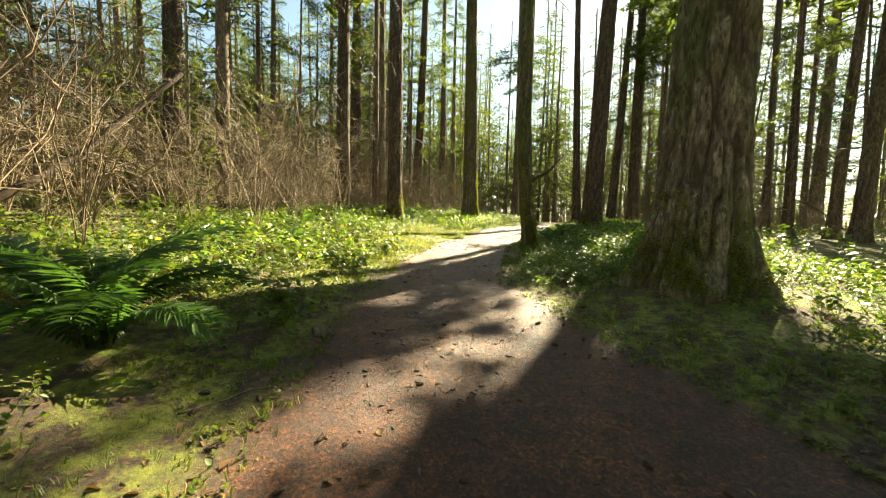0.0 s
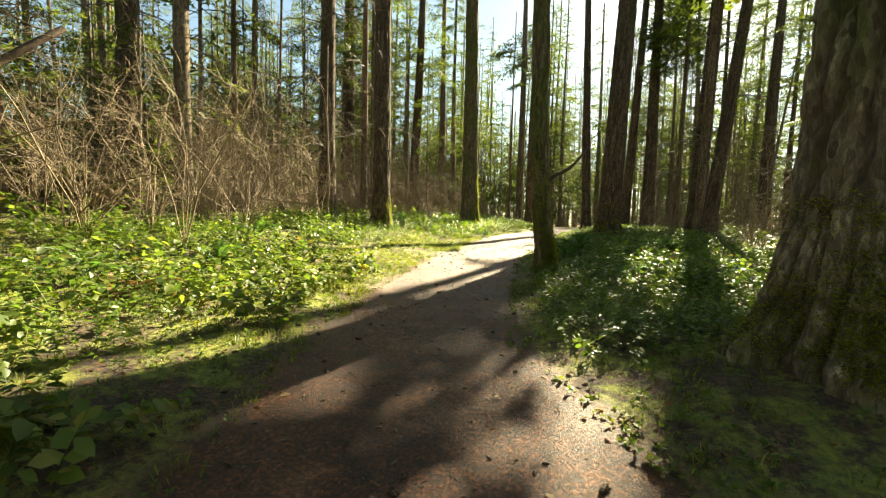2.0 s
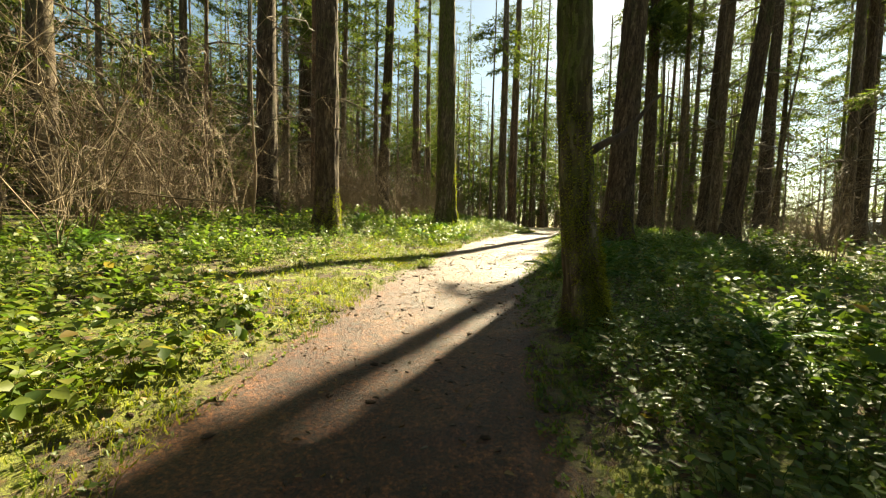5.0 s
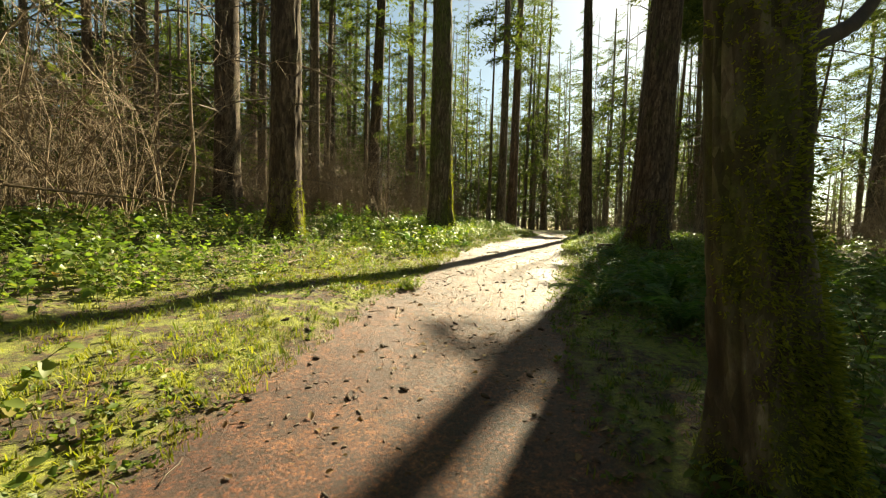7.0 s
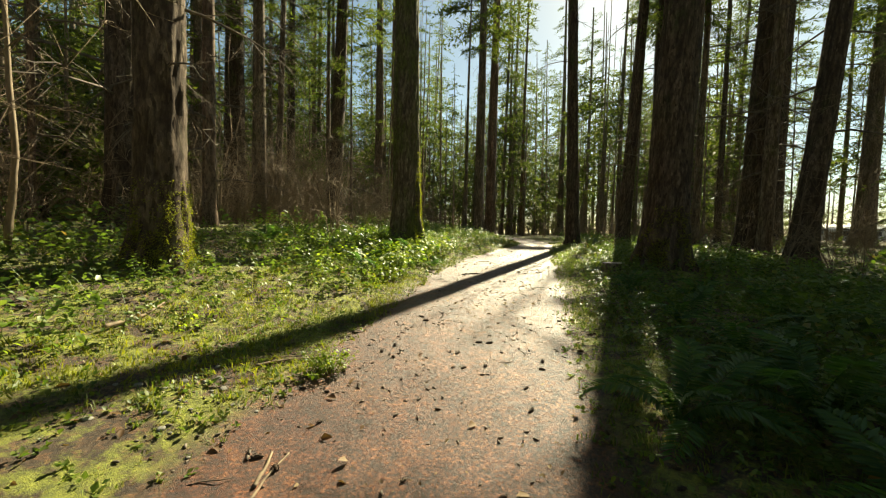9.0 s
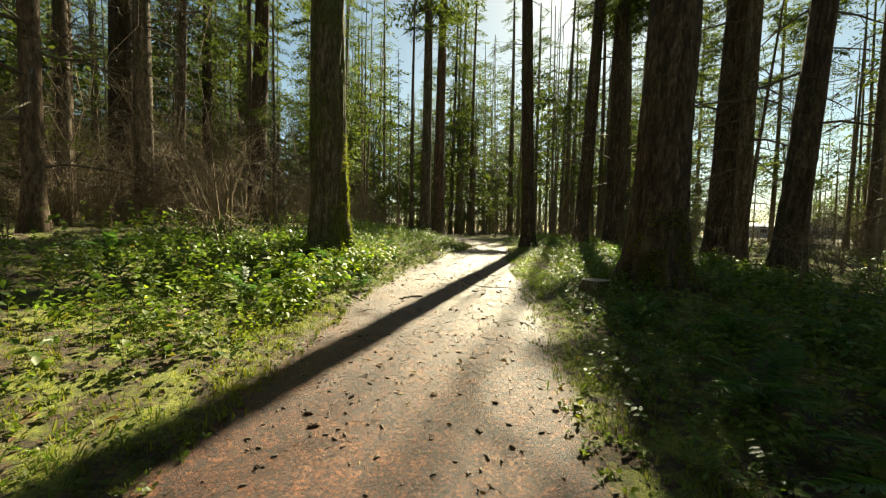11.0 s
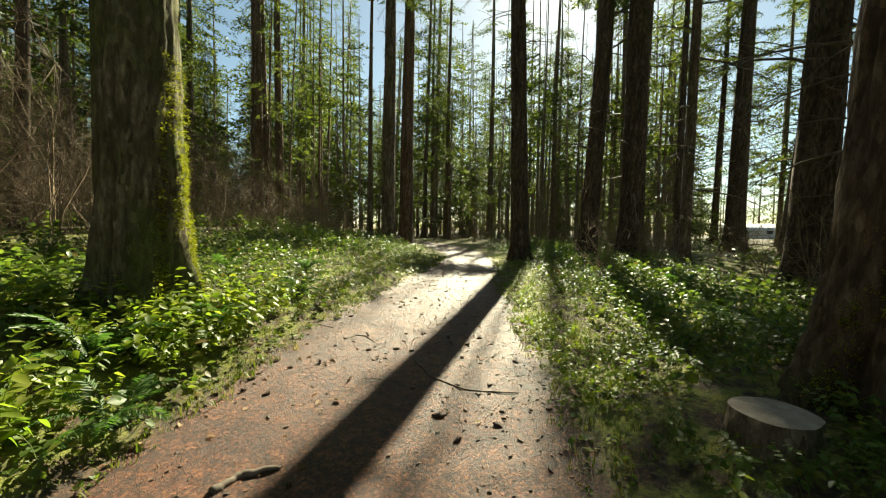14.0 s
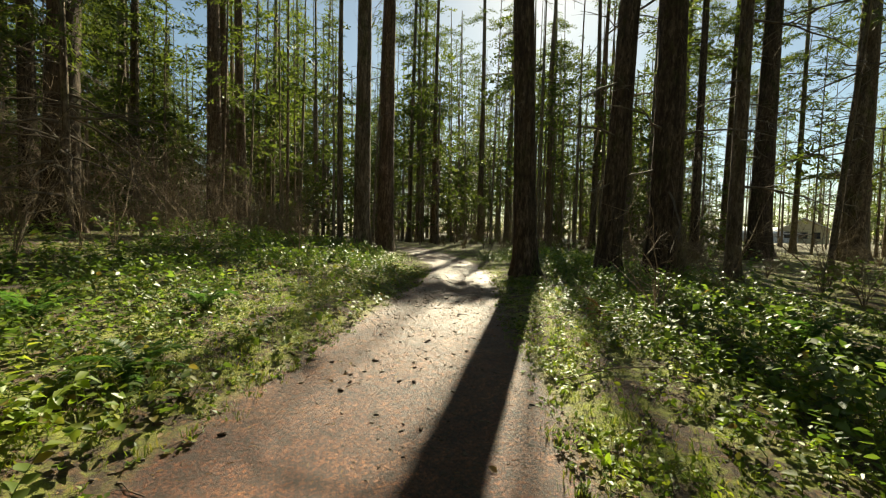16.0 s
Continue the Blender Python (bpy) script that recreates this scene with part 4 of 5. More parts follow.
def spread(n, x0, x1, y0, y1, chance, seed):
    """About n points of the box, kept by chance(x, y, signed lateral, metres off the path)."""
    g = np.random.default_rng(seed)
    x, y = g.uniform(x0, x1, n), g.uniform(y0, y1, n)
    s, w = lateral(x, y)
    keep = g.random(n) < chance(x, y, s, np.abs(s) - w)
    for tx, ty, tr in [(t[0], t[1], t[2]) for t in NEAR]:
        keep &= (x - tx) ** 2 + (y - ty) ** 2 > (tr * 1.15) ** 2
    for tx, ty, tr in ((-2.8, 3.2, 0.55), (-3.2, 2.5, 0.7), (6.42, 20.25, 0.42)):
        keep &= (x - tx) ** 2 + (y - ty) ** 2 > tr * tr
    return np.stack([x[keep], y[keep]], 1)


def verge(y, s):
    """How far plants stay back from the path: a mossy lawn beside it on the left for a stretch."""
    return np.where(s < 0, 0.35 + 1.2 * np.clip(1.25 - np.abs(y - 12.0) / 5.0, 0, 1) + 0.35 * np.clip(1 - np.abs(y - 2) / 3, 0, 1), 0.3 + 0.7 * np.clip(1 - np.abs(y - 5.5) / 2.0, 0, 1) + 0.9 * np.clip(1.3 - np.abs(y - 22.8) / 3.2, 0, 1))


def cover(x, y, s, d):
    q = (d - verge(y, s)) / 0.9
    return np.clip(q, 0, 1) * np.clip(2.6 * (noise2(x, y, 1.3, 20.0) - 0.12), 0.15, 1)


pts = spread(42000, -7, 16, -1, 38, lambda x, y, s, d: cover(x, y, s, d) * (d < 6.5), 5)
rise = np.clip((np.abs(lateral(pts[:, 0], pts[:, 1])[0]) - lateral(pts[:, 0], pts[:, 1])[1] - 0.3) * 0.45 + 0.5, 0.5, 1.25) * (0.7 + 0.6 * noise2(pts[:, 0], pts[:, 1], 1.9, 30.0))
SALAL = [sprig_shape(300 + k, 0.25, 9, 0.055, 0.58) for k in range(5)]
SALAL_FAR = [sprig_shape(305 + k, 0.28, 8, 0.068, 0.62, 0.5, True) for k in range(5)]
close = off_path(pts[:, 0], pts[:, 1]) < 2.2
strew("undergrowth", SALAL, pts[close], LEAF, "dense knee-high green leafy undergrowth beside the path", "undergrowth", 0.3, (0.8, 1.3), -0.02, rise[close], 6)
strew("undergrowth", SALAL_FAR, pts[~close], LEAF, "dense green leafy forest undergrowth among the trunks", "undergrowth", 0.3, (0.8, 1.3), -0.02, rise[~close], 61)
pts = spread(8000, -26, 26, -4, 56, lambda x, y, s, d: np.clip((d - 6.0) / 1.0, 0, 1) * np.clip(2.2 * (noise2(x, y, 2.6, 22.0) - 0.3), 0, 1), 7)
strew("undergrowth", [sprig_shape(310 + k, 0.5, 8, 0.16, 0.6, 0.5, True) for k in range(4)], pts, LEAF, "green leafy cover deeper in the wood", "undergrowth", 0.3, (0.8, 1.4), -0.02, None, 8)
pts = spread(1500, 1.4, 4.6, 5.8, 10.5, lambda x, y, s, d: (d > 0.35) * 1.0, 71)
strew("undergrowth", [sprig_shape(360 + k, 0.2, 8, 0.06, 0.6) for k in range(4)], pts, LEAF, "low green leafy plants on the verge between two firs", "undergrowth", 0.3, (0.7, 1.3), -0.01, None, 72)
pts = spread(1700, 5.6, 9.2, 20.8, 26.2, lambda x, y, s, d: (s > 0) * (d > 0.15) * np.clip(2.6 * (noise2(x, y, 0.6, 47.0) - 0.2), 0, 1), 73)
strew("seedlings", [sprig_shape(364 + k, 0.11, 7, 0.045, 0.62, 0.9) for k in range(4)], pts, FRESH, "bright yellow-green young plants on a sunlit verge", "undergrowth", 0.3, (0.7, 1.4), -0.01, None, 74)
pts = spread(5200, -6, 12, -1, 32, lambda x, y, s, d: (d > 0.15) * (d < 3.6) * np.clip(3.0 * (noise2(x, y, 1.1, 41.0) - 0.52), 0, 1), 9)
strew("seedlings", [sprig_shape(320 + k, 0.2, 7, 0.05, 0.62, 0.8) for k in range(4)], pts, FRESH, "fresh yellow-green young leaves beside the path", "undergrowth", 0.3, (0.7, 1.4), -0.01, None, 10)
pts = spread(48000, -6, 14, -1, 34, lambda x, y, s, d: (d > -0.15) * np.clip(1.3 - np.abs(d - 0.45) / (0.8 + 1.2 * (s < 0)), 0, 1) * np.clip(2.4 * (noise2(x, y, 0.8, 50.0) - 0.3), 0, 1), 11)
strew("grass", [tuft_shape(330 + k, 8, 0.075) for k in range(5)], pts, GRASS, "short green grass tufts along the path's edges", "grass", 0.2, (0.6, 1.4), -0.004, None, 12)
pts = spread(60000, -5, 13, -1, 34, lambda x, y, s, d: (d > -0.05) * np.clip(1.2 - d / 3.2, 0, 1) * np.clip(2.0 * (noise2(x, y, 1.0, 55.0) - 0.38), 0, 1) * np.where(s < 1.0, 1.0, 0.4), 13)
strew("moss", [tuft_shape(340 + k, 12, 0.035) for k in range(4)], pts, GRASS, "low bright moss cushions on the verge", "moss", 0.3, (0.7, 1.5), -0.004, None, 14)

pts = spread(90000, -6, 14, -1, 34, lambda x, y, s, d: (d > -0.1) * np.clip(1.25 - d / 4.0, 0, 1) * np.clip(2.6 * (noise2(x, y, 0.9, 58.0) - 0.36), 0.05, 1), 23)
strew("groundcover", [rosette_shape(350 + k, 5, 0.05) for k in range(5)], pts, CREEPER, "low small-leaved green plants covering the verge", "undergrowth", 0.25, (0.5, 1.1), -0.006, None, 24)

pts = spread(16000, -5, 3, 6, 20, lambda x, y, s, d: (s < 0) * (d > -0.1) * np.clip(1.5 - d / 2.2, 0, 1) * np.clip(3.0 * (noise2(x, y, 0.7, 52.0) - 0.4), 0, 1), 25)
strew("grass", [tuft_shape(380 + k, 9, 0.06) for k in range(4)], pts, MOSS, "bright yellow-green grass and moss on a sunlit verge", "grass", 0.3, (0.6, 1.5), -0.004, None, 26)

# leafier plants with broad bright leaves close to the path
pts = spread(6000, -1.5, 11, 17.5, 33, lambda x, y, s, d: (d > np.where(s < 0, 0.12, 1.1)) * np.clip(1.4 - d / 1.7, 0, 1) * np.clip(3.0 * (noise2(x, y, 0.8, 77.0) - 0.35), 0, 1), 75)
strew("leafy_plants", [sprig_shape(370 + k, 0.26, 7, 0.085, 0.7, 0.7) for k in range(5)], pts, CREEPER, "broad-leaved yellow-green plants beside the path", "undergrowth", 0.3, (0.6, 1.35), -0.01, None, 76)
pts = spread(2600, -6, 0, 3.5, 11, lambda x, y, s, d: (d > 0.3) * np.clip(1.5 - d / 3.2, 0, 1) * np.clip(3.0 * (noise2(x, y, 0.8, 78.0) - 0.35), 0, 1), 77)
strew("leafy_plants", [sprig_shape(375 + k, 0.3, 8, 0.095, 0.7, 0.7) for k in range(5)], pts, CREEPER, "broad-leaved bright green plants below the thicket", "undergrowth", 0.3, (0.6, 1.35), -0.01, None, 78)

pts = spread(2600, 0, 4, 18.6, 24.6, lambda x, y, s, d: (s < 0) * (d > 0.45) * np.clip(1.6 - d / 2.0, 0, 1) * np.clip(3.0 * (noise2(x, y, 0.7, 79.0) - 0.38), 0, 1), 79)
strew("leafy_plants", [sprig_shape(400 + k, 0.42, 10, 0.09, 0.6, 0.6) for k in range(5)], pts, FRESH, "tall bright yellow-green leafy plants beside the path", "undergrowth", 0.3, (0.6, 1.25), -0.01, None, 80)

pts = spread(3600, 3, 11, 12.5, 22, lambda x, y, s, d: (s > 0) * (d > 0.55) * np.clip(2.4 * (noise2(x, y, 0.9, 83.0) - 0.2), 0, 1), 83)
strew("undergrowth", [sprig_shape(410 + k, 0.2, 9, 0.06, 0.6, 0.7) for k in range(4)], pts, LEAF, "low dark green leafy plants in the shade", "undergrowth", 0.3, (0.7, 1.3), -0.01, None, 84)

# moss on the trunks


def moss_on(made, z0, z1, a0, a1, n, seed):
    """Tufts of moss on one side of a trunk, thinning upwards."""
    g = np.random.default_rng(seed)
    trunk = [c for c in made.children if c.name.startswith("trunk")][0]
    co = np.zeros(len(trunk.data.vertices) * 3)
    nr = np.zeros(len(trunk.data.vertices) * 3)
    trunk.data.vertices.foreach_get("co", co)
    trunk.data.vertices.foreach_get("normal", nr)
    co, nr = co.reshape(-1, 3), nr.reshape(-1, 3)
    a = np.degrees(np.arctan2(nr[:, 1], nr[:, 0]))
    fade = np.clip((z1 - co[:, 2]) / (z1 - z0), 0, 1)
    ok = (co[:, 2] > z0) & (fade > 0) & (a > a0) & (a < a1)
    w = ok * (0.15 + fade) * np.clip(4 * (noise2(co[:, 0] * 3 + a * 0.02, co[:, 2], 0.5, seed) - 0.35), 0, 1)
    if w.sum() == 0:
        return
    pick = g.choice(len(co), n, p=w / w.sum())
    up = nr[pick] + g.normal(0, 0.25, (n, 3)) + [0, 0, -0.2]
    up /= np.linalg.norm(up, axis=1)[:, None]
    ex = np.cross(up, g.normal(0, 1, (n, 3)))
    ex /= np.linalg.norm(ex, axis=1)[:, None]
    size = g.uniform(0.6, 1.5, n)[:, None, None]
    rot = np.stack([ex, np.cross(up, ex), up], 2) * size
    V, Q = scatter(*tuft_shape(seed, 9, 0.03), rot, co[pick] + g.normal(0, 0.012, (n, 3)))
    part("moss", make_mesh("moss", V, Q, MOSS), made, "bright yellow-green moss", m=trunk.matrix_basis)


moss_on(near_trees[4], 0.05, 3.4, -38, 55, 1900, 81)
moss_on(near_trees[0], 0.0, 1.3, -179, -95, 1800, 82)
moss_on(near_trees[1], 0.0, 2.6, -150, -20, 1300, 83)
moss_on(near_trees[2], 0.0, 1.2, -120, 20, 900, 84)
moss_on(near_trees[9], 0.0, 1.4, -179, -80, 900, 85)

# leaf litter and crumbs
CHIP = [leaf_shape(0.045, 0.026, 0.5, 0.35), leaf_shape(0.03, 0.012, 0.3, 0.1), leaf_shape(0.06, 0.035, 0.4, 0.3)]
pts = spread(42000, -7, 14, -1, 36, lambda x, y, s, d: np.where(d > 0, 0.6, 0.3) * np.clip(2 * (noise2(x, y, 1.6, 60.0) - 0.2), 0.1, 1), 15)
strew("leaf_litter", CHIP, pts, DEADLEAF, "dry brown fallen leaves on the forest floor", "leaf litter", 0.35, (0.7, 1.5), 0.006, None, 16)
pts = spread(30000, -3, 11, 0, 34, lambda x, y, s, d: (d < 0.4) * np.clip(2.2 * (noise2(x, y, 0.6, 66.0) - 0.25), 0.1, 1), 17)
NEEDLES = [tube(np.array([[-0.5, 0, 0], [0, 0.06, 0.05], [0.5, 0, 0]]) * 0.03, np.array([0.0012, 0.0018, 0.001]), 3), leaf_shape(0.014, 0.008, 0.4, 0.1)]
strew("needle_litter", NEEDLES, pts, DEADLEAF, "dry needles and crumbs strewn over the path", "leaf litter", 0.12, (0.6, 1.6), 0.003, None, 18)

pts = spread(27000, -3, 12, 0, 34, lambda x, y, s, d: (d < 0.5) * np.clip(2.4 * (noise2(x, y, 0.9, 69.0) - 0.3), 0.08, 1), 19)
CRUMB = [tube(np.array([[-0.5, 0, 0], [-0.2, 0.1, 0.12], [0.3, -0.05, 0.1], [0.5, 0, 0]]) * 0.035, np.array([0.003, 0.007, 0.006, 0.002]), 5, True), tube(np.array([[-0.5, 0, 0], [0, 0.2, 0.1], [0.5, 0, 0]]) * 0.02, np.array([0.003, 0.006, 0.003]), 4, True)]
strew("bark_crumbs", CRUMB, pts, DEADWOOD, "bits of bark and broken twigs on the path", "leaf litter", 0.15, (0.5, 1.5), 0.002, None, 20)


# ---- ferns ----
def frond_mesh(seed, mat):
    g = np.random.default_rng(seed)
    t = np.linspace(0, 1, 38)
    arch = np.stack([0.8 * t, 0.05 * np.sin(3 * t + seed), 0.62 * t - 0.62 * t ** 2.3], 1)
    out = [tube(arch[::3], np.linspace(0.006, 0.0015, 13), 4)]
    for k in range(3, 38):
        for sgn in (-1, 1):
            ln = 0.16 * math.sin(math.pi * min(1, 0.16 + 0.86 * (1 - t[k]) ** 0.8)) * g.uniform(0.88, 1.08) + 0.012
            a = sgn * (1.25 - 0.35 * t[k]) + g.normal(0, 0.06)
            m = turns(np.array([a]), np.array([0.2 + g.normal(0, 0.1)]), np.array([g.normal(0, 0.25)]), np.array([1.0]))[0]
            V, Q = leaf_shape(ln, 0.027, 0.3, 0.8)
            out.append((V @ m.T + arch[k], Q))
    return make_mesh("frond", *join(out), mat)


FRONDS = [frond_mesh(s, FERN) for s in (1, 2, 3)]
BROWN_FRONDS = [frond_mesh(s, DEADLEAF) for s in (4, 5)]


def fern(x, y, size, count, seed, label, meshes=FRONDS, group=""):
    g = np.random.default_rng(seed)
    root = tagged(new("sword_fern"), label=label, category="fern", group=group)
    root.matrix_basis = pose(x, y, gz(x, y) - 0.01, 0, 0, g.uniform(0, 360))
    for k in range(count):
        m = pose(0.03 * g.normal(), 0.03 * g.normal(), 0, g.uniform(-14, 14), g.uniform(-52, -4), k * 360 / count + g.uniform(-14, 14)) @ Matrix.Scale(size * g.uniform(0.75, 1.15), 4)
        part("frond", meshes[k % len(meshes)], root, m=m)
    return root


fern(-2.7, 3.0, 1.5, 19, 1, "large green sword fern with arching fronds")
for k, (x, y, sz) in enumerate([(-3.4, 4.2, 0.8), (4.1, 13.7, 1.05), (3.5, 12.7, 0.85), (4.6, 14.8, 0.9), (3.2, 13.9, 0.8), (4.9, 12.9, 0.8), (5.0, 16.2, 0.75), (3.4, 9.3, 0.75), (4.4, 8.9, 0.8), (3.9, 9.9, 0.7), (5.2, 9.8, 0.8),
                                (-3.4, 8.8, 0.6), (-4.2, 7.4, 0.65), (0.6, 25.6, 0.7), (-0.3, 24.4, 0.7), (1.9, 26.6, 0.6), (8.7, 22.2, 0.7), (10.2, 24.2, 0.65), (-1.9, 21.6, 0.7), (3.3, 27.4, 0.6), (2.0, 22.7, 0.5), (1.4, 20.6, 0.7), (2.2, 21.6, 0.55), (0.9, 21.8, 0.75), (1.7, 22.4, 0.7), (0.5, 20.2, 0.8), (2.5, 23.3, 0.55), (3.2, 25.2, 0.6), (9.2, 17.8, 0.7), (5.6, 18.2, 0.6), (7.0, 17.0, 0.65), (5.9, 15.4, 0.8), (6.8, 14.2, 0.8), (-4.4, 12.2, 0.7), (6.3, 17.4, 0.7)]):
    fern(x, y, sz, 11, 10 + k, "green sword fern in the undergrowth", group="sword ferns")
for k, (x, y) in enumerate([(8.97, 26.2), (11.3, 25.5), (-3.3, 7.0)]):
    fern(x, y, 0.5, 9, 50 + k, "withered rust-brown fern in the undergrowth", BROWN_FRONDS, "withered ferns")


# ---- dead wood: leaning trunk, stump, fallen limbs, sticks ----
def limb(name, P, r0, r1, mat, label, category, seed, sides=10):
    g = np.random.default_rng(seed)
    P = np.asarray(P, float)
    t = np.linspace(0, 1, 22)
    L = np.stack([np.interp(t, np.linspace(0, 1, len(P)), P[:, c]) for c in range(3)], 1)
    L[1:-1] += np.cumsum(g.normal(0, 0.12, (20, 3)) * r0, 0) * np.sin(np.pi * t[1:-1])[:, None]
    R = np.linspace(r0, r1, 22) * (1 + g.normal(0, 0.07, 22))
    return tagged(new(name, make_mesh(name, *tube(L, R, sides, True), mat, True)), label=label, category=category)


limb("leaning_dead_trunk", [(-7.0, 5.0, gz(-7.0, 5.0) - 0.1), (-6.5, 7.0, 2.5), (-5.9, 8.95, 4.7)], 0.085, 0.05, CONE, "dark broken trunk leaning through the thicket", "dead tree", 1)


def lying(points, lift):
    return [(x, y, gz(x, y) + lift) for x, y in points]


limb("fallen_branch", lying([(8.9, 20.3), (9.7, 19.5), (10.3, 18.9), (9.9, 17.4)], 0.14), 0.05, 0.03, DEADWOOD, "long bare fallen branch over the undergrowth", "fallen branch", 2)
limb("fallen_branch", lying([(-5.4, 14.6), (-4.2, 15.3), (-3.0, 15.9)], 0.75), 0.022, 0.01, TWIG, "pale thin bare branch reaching from the thicket", "fallen branch", 3)
limb("fallen_branch", lying([(-3.6, 11.2), (-2.6, 11.4), (-1.9, 11.3)], 0.06), 0.028, 0.012, TWIG, "pale dead branch lying on the moss", "fallen branch", 4)
limb("bare_sapling", [(-4.4, 17.9, gz(-4.4, 17.9) - 0.1), (-4.3, 18.0, 3.2), (-4.4, 18.0, 5.6), (-4.4, 18.0, 8.5)], 0.05, 0.018, TWIG, "slender pale bare sapling in dark brush", "sapling", 36, 8)
limb("curved_stick", lying([(4.55, 22.6), (4.62, 22.1), (4.85, 21.75), (5.25, 21.5)], 0.008), 0.011, 0.006, DEADWOOD, "dark curved stick lying on the path", "stick", 5, 6)
limb("stick", lying([(0.5, 13.45), (0.53, 13.65), (0.6, 13.9)], 0.006), 0.01, 0.006, TWIG, "pale broken stick lying on the path", "stick", 6, 6)
limb("stick", lying([(-0.25, 15.1), (0.1, 15.3), (0.5, 15.5)], 0.03), 0.008, 0.004, TWIG, "thin pale stick lying on the verge", "stick", 7, 6)
limb("stick", lying([(-1.62, 2.35), (-1.45, 2.6), (-1.38, 2.78), (-1.2, 2.9)], 0.006), 0.007, 0.003, DEADWOOD, "bent dry stick at the path's edge", "stick", 8, 6)
limb("stick", lying([(7.0, 24.6), (7.6, 24.5), (8.1, 24.35)], 0.05), 0.009, 0.004, TWIG, "thin dry stick on leaf litter", "stick", 9, 6)
limb("exposed_root", lying([(3.85, 23.45), (4.0, 23.62), (4.12, 23.55), (4.2, 23.35)], 0.0), 0.016, 0.009, DEADWOOD, "short curved mossy root crossing the path's edge", "root", 21, 8)
limb("exposed_root", lying([(2.95, 20.85), (3.1, 20.98), (3.3, 21.0)], 0.006), 0.032, 0.015, DEADWOOD, "short dark root in the path", "root", 22, 8)
limb("stick", lying([(-0.00, 15.10), (0.20, 15.30), (0.40, 15.40)], 0.02), 0.012, 0.006, TWIG, "pale bare stick lying on moss", "stick", 31, 6)
limb("fallen_branch", lying([(-1.50, 15.50), (-1.40, 15.90), (-1.40, 16.30)], 0.05), 0.022, 0.01, TWIG, "brown dead branch lying on the sunlit verge", "fallen branch", 32, 7)
limb("stick", lying([(0.50, 13.60), (0.50, 13.90)], 0.008), 0.012, 0.008, TWIG, "short pale stick lying on the path", "stick", 33, 6)
limb("bark_chunk", lying([(2.00, 20.90), (2.20, 20.60)], 0.008), 0.02, 0.012, DEADWOOD, "dark strip of bark on the path", "wood chunk", 34, 6)
limb("stick", lying([(4.40, 19.00), (4.40, 18.80)], 0.008), 0.008, 0.004, TWIG, "thin dry stick beside the path", "stick", 35, 6)
g = np.random.default_rng(95)
tuft = np.array([0.60, 15.10]) + g.normal(0, 0.07, (70, 2))
strew("leafy_tuft", [sprig_shape(390 + k, 0.2, 9, 0.035, 0.7, 0.5) for k in range(3)], tuft, FRESH, "rounded bright green leafy tuft at the path's edge", "plant", 0.35, (0.6, 1.2), -0.01, None, 96)
for k, (x, y) in enumerate([(-1.3, 3.9)]):
    limb("bark_chunk", lying([(x, y), (x + 0.1, y + 0.05), (x + 0.17, y + 0.12)], 0.02), 0.06, 0.04, DEADWOOD, "dark rotten bark chunk at the path's edge", "wood chunk", 12 + k, 7)

sx, sy, sr = 6.32, 20.12, 0.2
stump = tagged(new("tree_stump"), label="low sawn stump with pale cut top", category="tree stump")
stump.location = (sx, sy, gz(sx, sy))
V, Q, line, rad, _ = trunk_shape(sr, 0.16, (0, 0), 77, 48, 12, 0.012, 0.25, 0.96)
reach = np.hypot(V[:, 0], V[:, 1])
V[:, :2] *= (0.25 + 0.75 * reach.mean() / reach)[:, None]
part("bark", make_mesh("bark", V, Q, BARK, True), stump)
a = np.arange(48) * 2 * np.pi / 48
rim = V[-48:]
mid = rim.mean(0)
rings = [mid + (rim - mid) * f + [0, 0, 0.006 * (1 - f)] for f in (1.0, 0.97, 0.66, 0.33)]
TV = np.vstack(rings + [mid[None] + [0, 0, 0.006]])
TQ = [[r * 48 + k, r * 48 + (k + 1) % 48, (r + 1) * 48 + (k + 1) % 48, (r + 1) * 48 + k] for r in range(3) for k in range(48)] + [[3 * 48 + k, 3 * 48 + (k + 1) % 48, 192, 192] for k in range(48)]
CUT = wood_material("cut_wood", (0.22, 0.17, 0.13), (0.42, 0.34, 0.27))
part("cut_face", make_mesh("cut_face", TV + [0, 0, 0.002], TQ, CUT), stump, "pale weathered sawn face")


# ---- cones, twigs and pebbles on the path ----
def cone_mesh(seed):
    g = np.random.default_rng(seed)
    t = np.linspace(0, 1, 9)
    P = np.stack([0.07 * t - 0.035, 0 * t, 0 * t], 1)
    out = [tube(P, 0.013 * np.sin(np.pi * np.clip(t * 0.93 + 0.05, 0, 1)) ** 0.7, 7, True)]
    for k in range(16):
        u, a = 0.1 + 0.75 * k / 16, k * 2.4
        r = 0.013 * math.sin(math.pi * u) ** 0.6
        m = turns(np.array([0.0]), np.array([-0.5]), np.array([0.0]), np.array([1.0]))[0]
        V, Q = leaf_shape(0.016, 0.016, 0.3, 0.1)
        V = V @ m.T + [0.07 * u - 0.035, 0, r * 0.7]
        c, s2 = math.cos(a), math.sin(a)
        out.append((V @ np.array([[1, 0, 0], [0, c, s2], [0, -s2, c]]), Q))
    return make_mesh("fir_cone", *join(out), CONE)


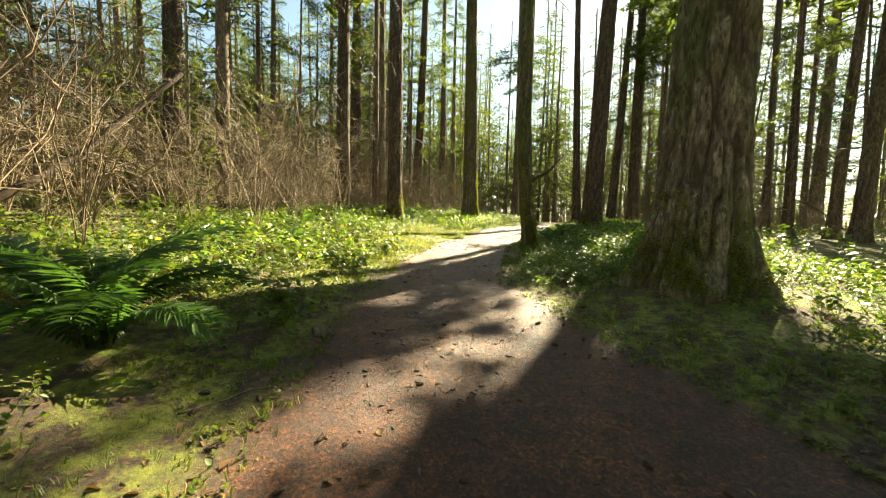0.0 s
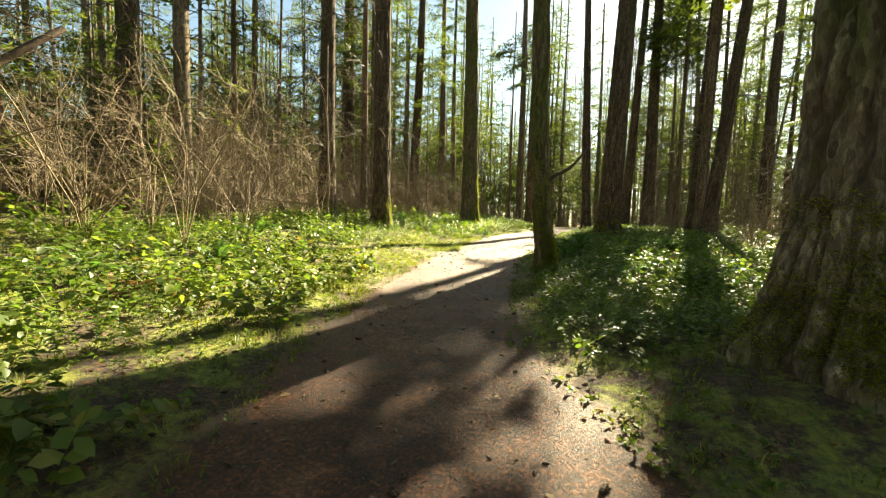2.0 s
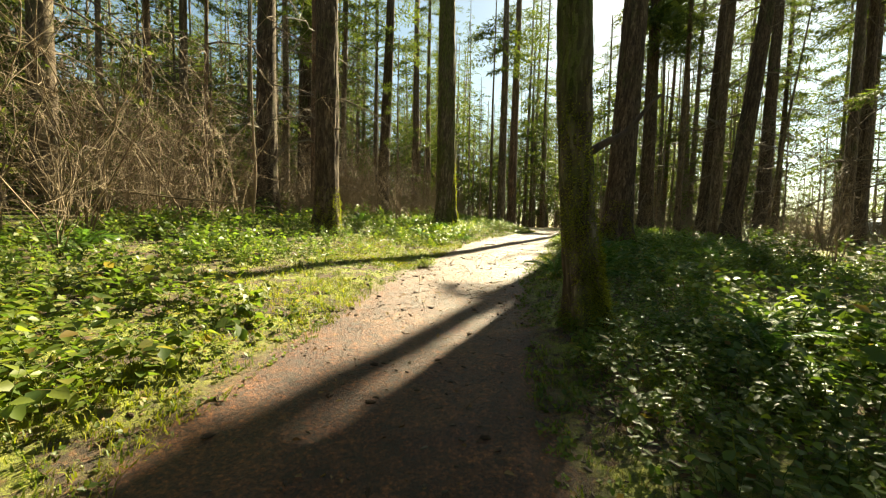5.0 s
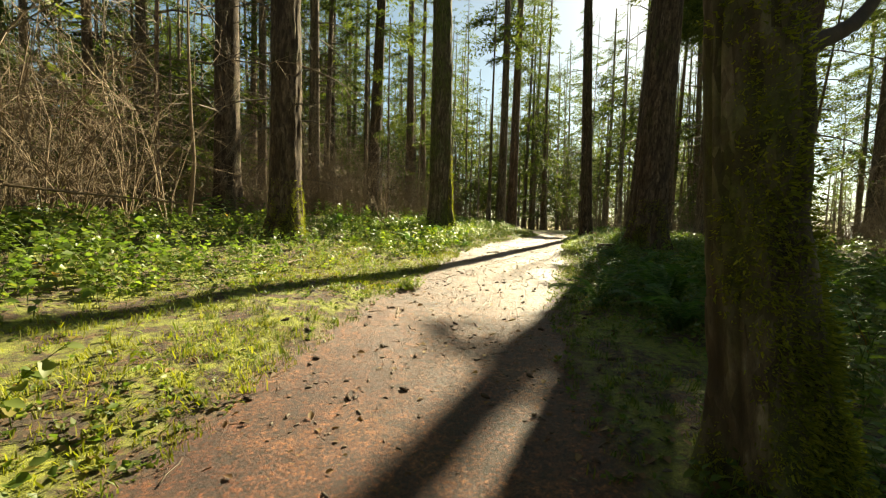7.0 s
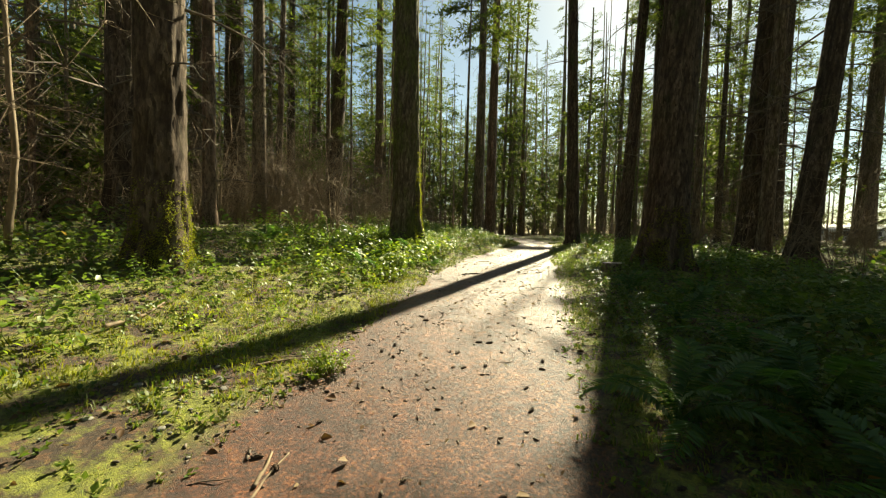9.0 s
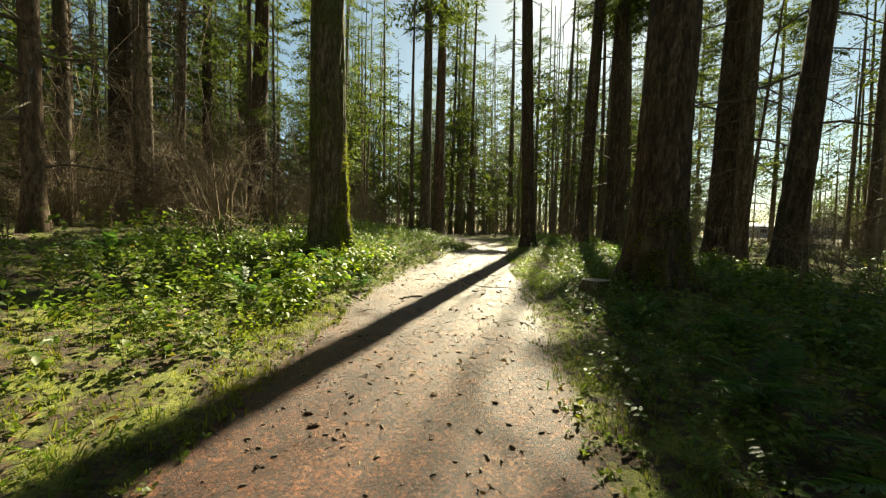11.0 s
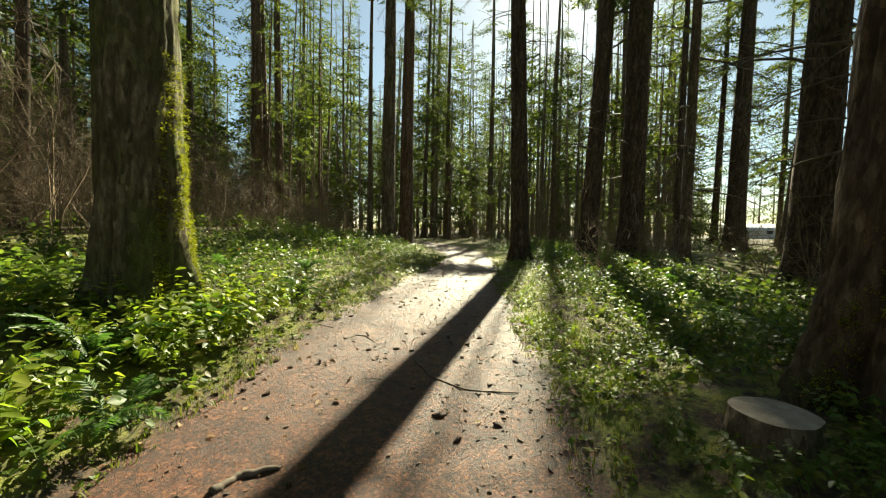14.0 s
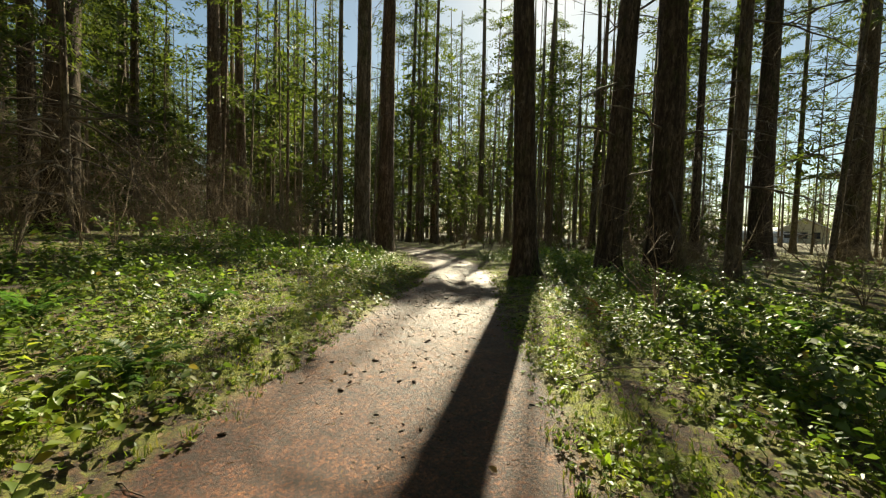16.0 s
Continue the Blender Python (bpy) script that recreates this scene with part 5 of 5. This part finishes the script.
CONES = [cone_mesh(s) for s in (1, 2, 3)]
g = np.random.default_rng(91)
pts = spread(2600, -3, 12, 0.8, 33, lambda x, y, s, d: np.where(d < 0, 0.6, np.where(d < 0.5, 0.4, 0)) * (0.35 + 0.65 * (noise2(x, y, 1.4, 70.0) > 0.5)), 92)[:300]
for x, y in pts:
    z = gz(x, y)
    part("fir_cone", CONES[int(g.integers(0, 3))], m=pose(x, y, z + 0.009, g.uniform(0, 360), g.uniform(-8, 8), g.uniform(0, 360)) @ Matrix.Scale(g.uniform(0.7, 1.25), 4))
    tagged(scene.collection.objects[-1], label="small dark brown fir cone on the path", category="fir cone", group="cones on the path")
TWIGS = [make_mesh("twig", *join([tube(np.array([[-0.5, 0, 0], [-0.15, 0.05, 0.02], [0.2, -0.02, 0.03], [0.5, 0.06, 0]]) * ln, np.array([0.004, 0.0035, 0.003, 0.0015]), 5, True), tube(np.array([[-0.1, 0.04, 0.02], [0.05, 0.14, 0.04], [0.12, 0.2, 0.02]]) * ln, np.array([0.0025, 0.002, 0.001]), 4)]), DEADWOOD) for ln in (0.14, 0.22, 0.32)]
pts = spread(420, -3, 12, 0.8, 33, lambda x, y, s, d: np.where(d < 0.6, 0.6, 0.0), 93)[:90]
for x, y in pts:
    part("twig", TWIGS[int(g.integers(0, 3))], m=pose(x, y, gz(x, y) + 0.006, g.uniform(-10, 10), g.uniform(-4, 4), g.uniform(0, 360)))
    tagged(scene.collection.objects[-1], label="small dry twig lying on the path", category="twig", group="twigs on the path")
STONE = wood_material("pale_stone", (0.13, 0.12, 0.1), (0.3, 0.28, 0.25))
for k in range(26):
    x, y = -0.32 + g.normal(0, 0.3), 14.4 + g.normal(0, 0.35)
    bm = bmesh.new()
    bmesh.ops.create_icosphere(bm, subdivisions=2, radius=0.022)
    for v in bm.verts:
        v.co *= 1 + 0.5 * (noise.noise(v.co * 30 + Vector((k, 0, 0))))
        v.co.z *= 0.6
    me = bpy.data.meshes.new("pebble")
    bm.to_mesh(me)
    bm.free()
    me.materials.append(STONE)
    part("pebble", me, m=pose(x, y, gz(x, y) + 0.002, 0, 0, g.uniform(0, 360)) @ Matrix.Scale(g.uniform(0.5, 1.4), 4))
    tagged(scene.collection.objects[-1], label="small pale rounded pebble on the verge", category="pebble", group="pebbles on the verge")


# ---- the farm beyond the meadow ----
PAINT = wood_material("cream_boards", (0.5, 0.42, 0.26), (0.62, 0.53, 0.34))
ROOF = wood_material("pale_roofing", (0.5, 0.5, 0.5), (0.66, 0.66, 0.66))
DARK = wood_material("dark_window", (0.02, 0.022, 0.025), (0.04, 0.042, 0.05))


def block(sx, sy, sz, x=0.0, y=0.0, z=0.0, mat=None, name="wall", edge=0.03):
    bm = bmesh.new()
    bmesh.ops.create_cube(bm, size=1)
    bmesh.ops.scale(bm, vec=(sx, sy, sz), verts=bm.verts)
    bmesh.ops.translate(bm, vec=(x, y, z + sz / 2), verts=bm.verts)
    bmesh.ops.bevel(bm, geom=bm.edges[:], offset=edge, segments=1, affect="EDGES")
    me = bpy.data.meshes.new(name)
    bm.to_mesh(me)
    bm.free()
    me.materials.append(mat)
    return me


def gabled(length, depth, eaves, ridge, mat):
    V = [(-length / 2, -depth / 2, -1), (length / 2, -depth / 2, -1), (length / 2, depth / 2, -1), (-length / 2, depth / 2, -1), (-length / 2, -depth / 2, eaves), (length / 2, -depth / 2, eaves), (length / 2, depth / 2, eaves), (-length / 2, depth / 2, eaves), (-length / 2, 0, ridge), (length / 2, 0, ridge)]
    Q = [[0, 1, 5, 4], [2, 3, 7, 6], [1, 2, 6, 5], [3, 0, 4, 7], [5, 6, 9, 9], [7, 4, 8, 8]]
    return make_mesh("wall", V, Q, mat)


def roof_mesh(length, depth, eaves, ridge, mat):
    parts = []
    for sgn in (-1, 1):
        d = np.array([0, sgn * (depth / 2 + 0.4), eaves - ridge - 0.25])
        a, b = np.array([-length / 2 - 0.4, 0, ridge + 0.05]), np.array([length / 2 + 0.4, 0, ridge + 0.05])
        up = np.array([0, 0, 0.15])
        parts.append((np.array([a, b, b + d, a + d, a + up, b + up, b + d + up, a + d + up]), np.array([[3, 2, 1, 0], [4, 5, 6, 7], [0, 1, 5, 4], [1, 2, 6, 5], [2, 3, 7, 6], [3, 0, 4, 7]])))
    return make_mesh("roof", *join(parts), mat)


def building(name, x, y, turn, length, depth, eaves, ridge, mat, label, windows):
    root = tagged(new(name), label=label, category=name)
    root.matrix_basis = pose(x, y, gz(x, y), 0, 0, turn)
    part("wall", gabled(length, depth, eaves, ridge, mat), root)
    part("roof", roof_mesh(length, depth, eaves, ridge, ROOF), root, "pale roof")
    for k in range(windows):
        part("window", block(1.1, 0.08, 1.2, -length / 2 + length * (k + 0.5) / windows, -depth / 2 - 0.02, 1.0, DARK, "window", 0.01), root, "dark window")
        part("window", block(0.08, 1.1, 1.2, -length / 2 - 0.02, -depth / 4 + k * depth / max(2, windows * 2), 1.0, DARK, "window", 0.01), root, "dark window")
    return root


building("farmhouse", 98.0, 71.0, 28, 9.0, 7.0, 2.8, 4.8, PAINT, "small cream farmhouse with pale gabled roof", 2)
building("long_shed", 90.0, 76.0, -28, 13.0, 8.0, 1.9, 2.9, ROOF, "low white shed with pale roof by the meadow", 3)
for k in range(16):
    x, y = 46 + 2.6 * k * 0.5, 72 - 2.6 * k
    root = tagged(new("fence_post"), label="grey weathered meadow fence post", category="fence post", group="meadow fence posts")
    root.location = (x, y, gz(x, y) - 0.1)
    part("post", block(0.11, 0.11, 1.25, mat=DEADWOOD, name="post", edge=0.01), root)
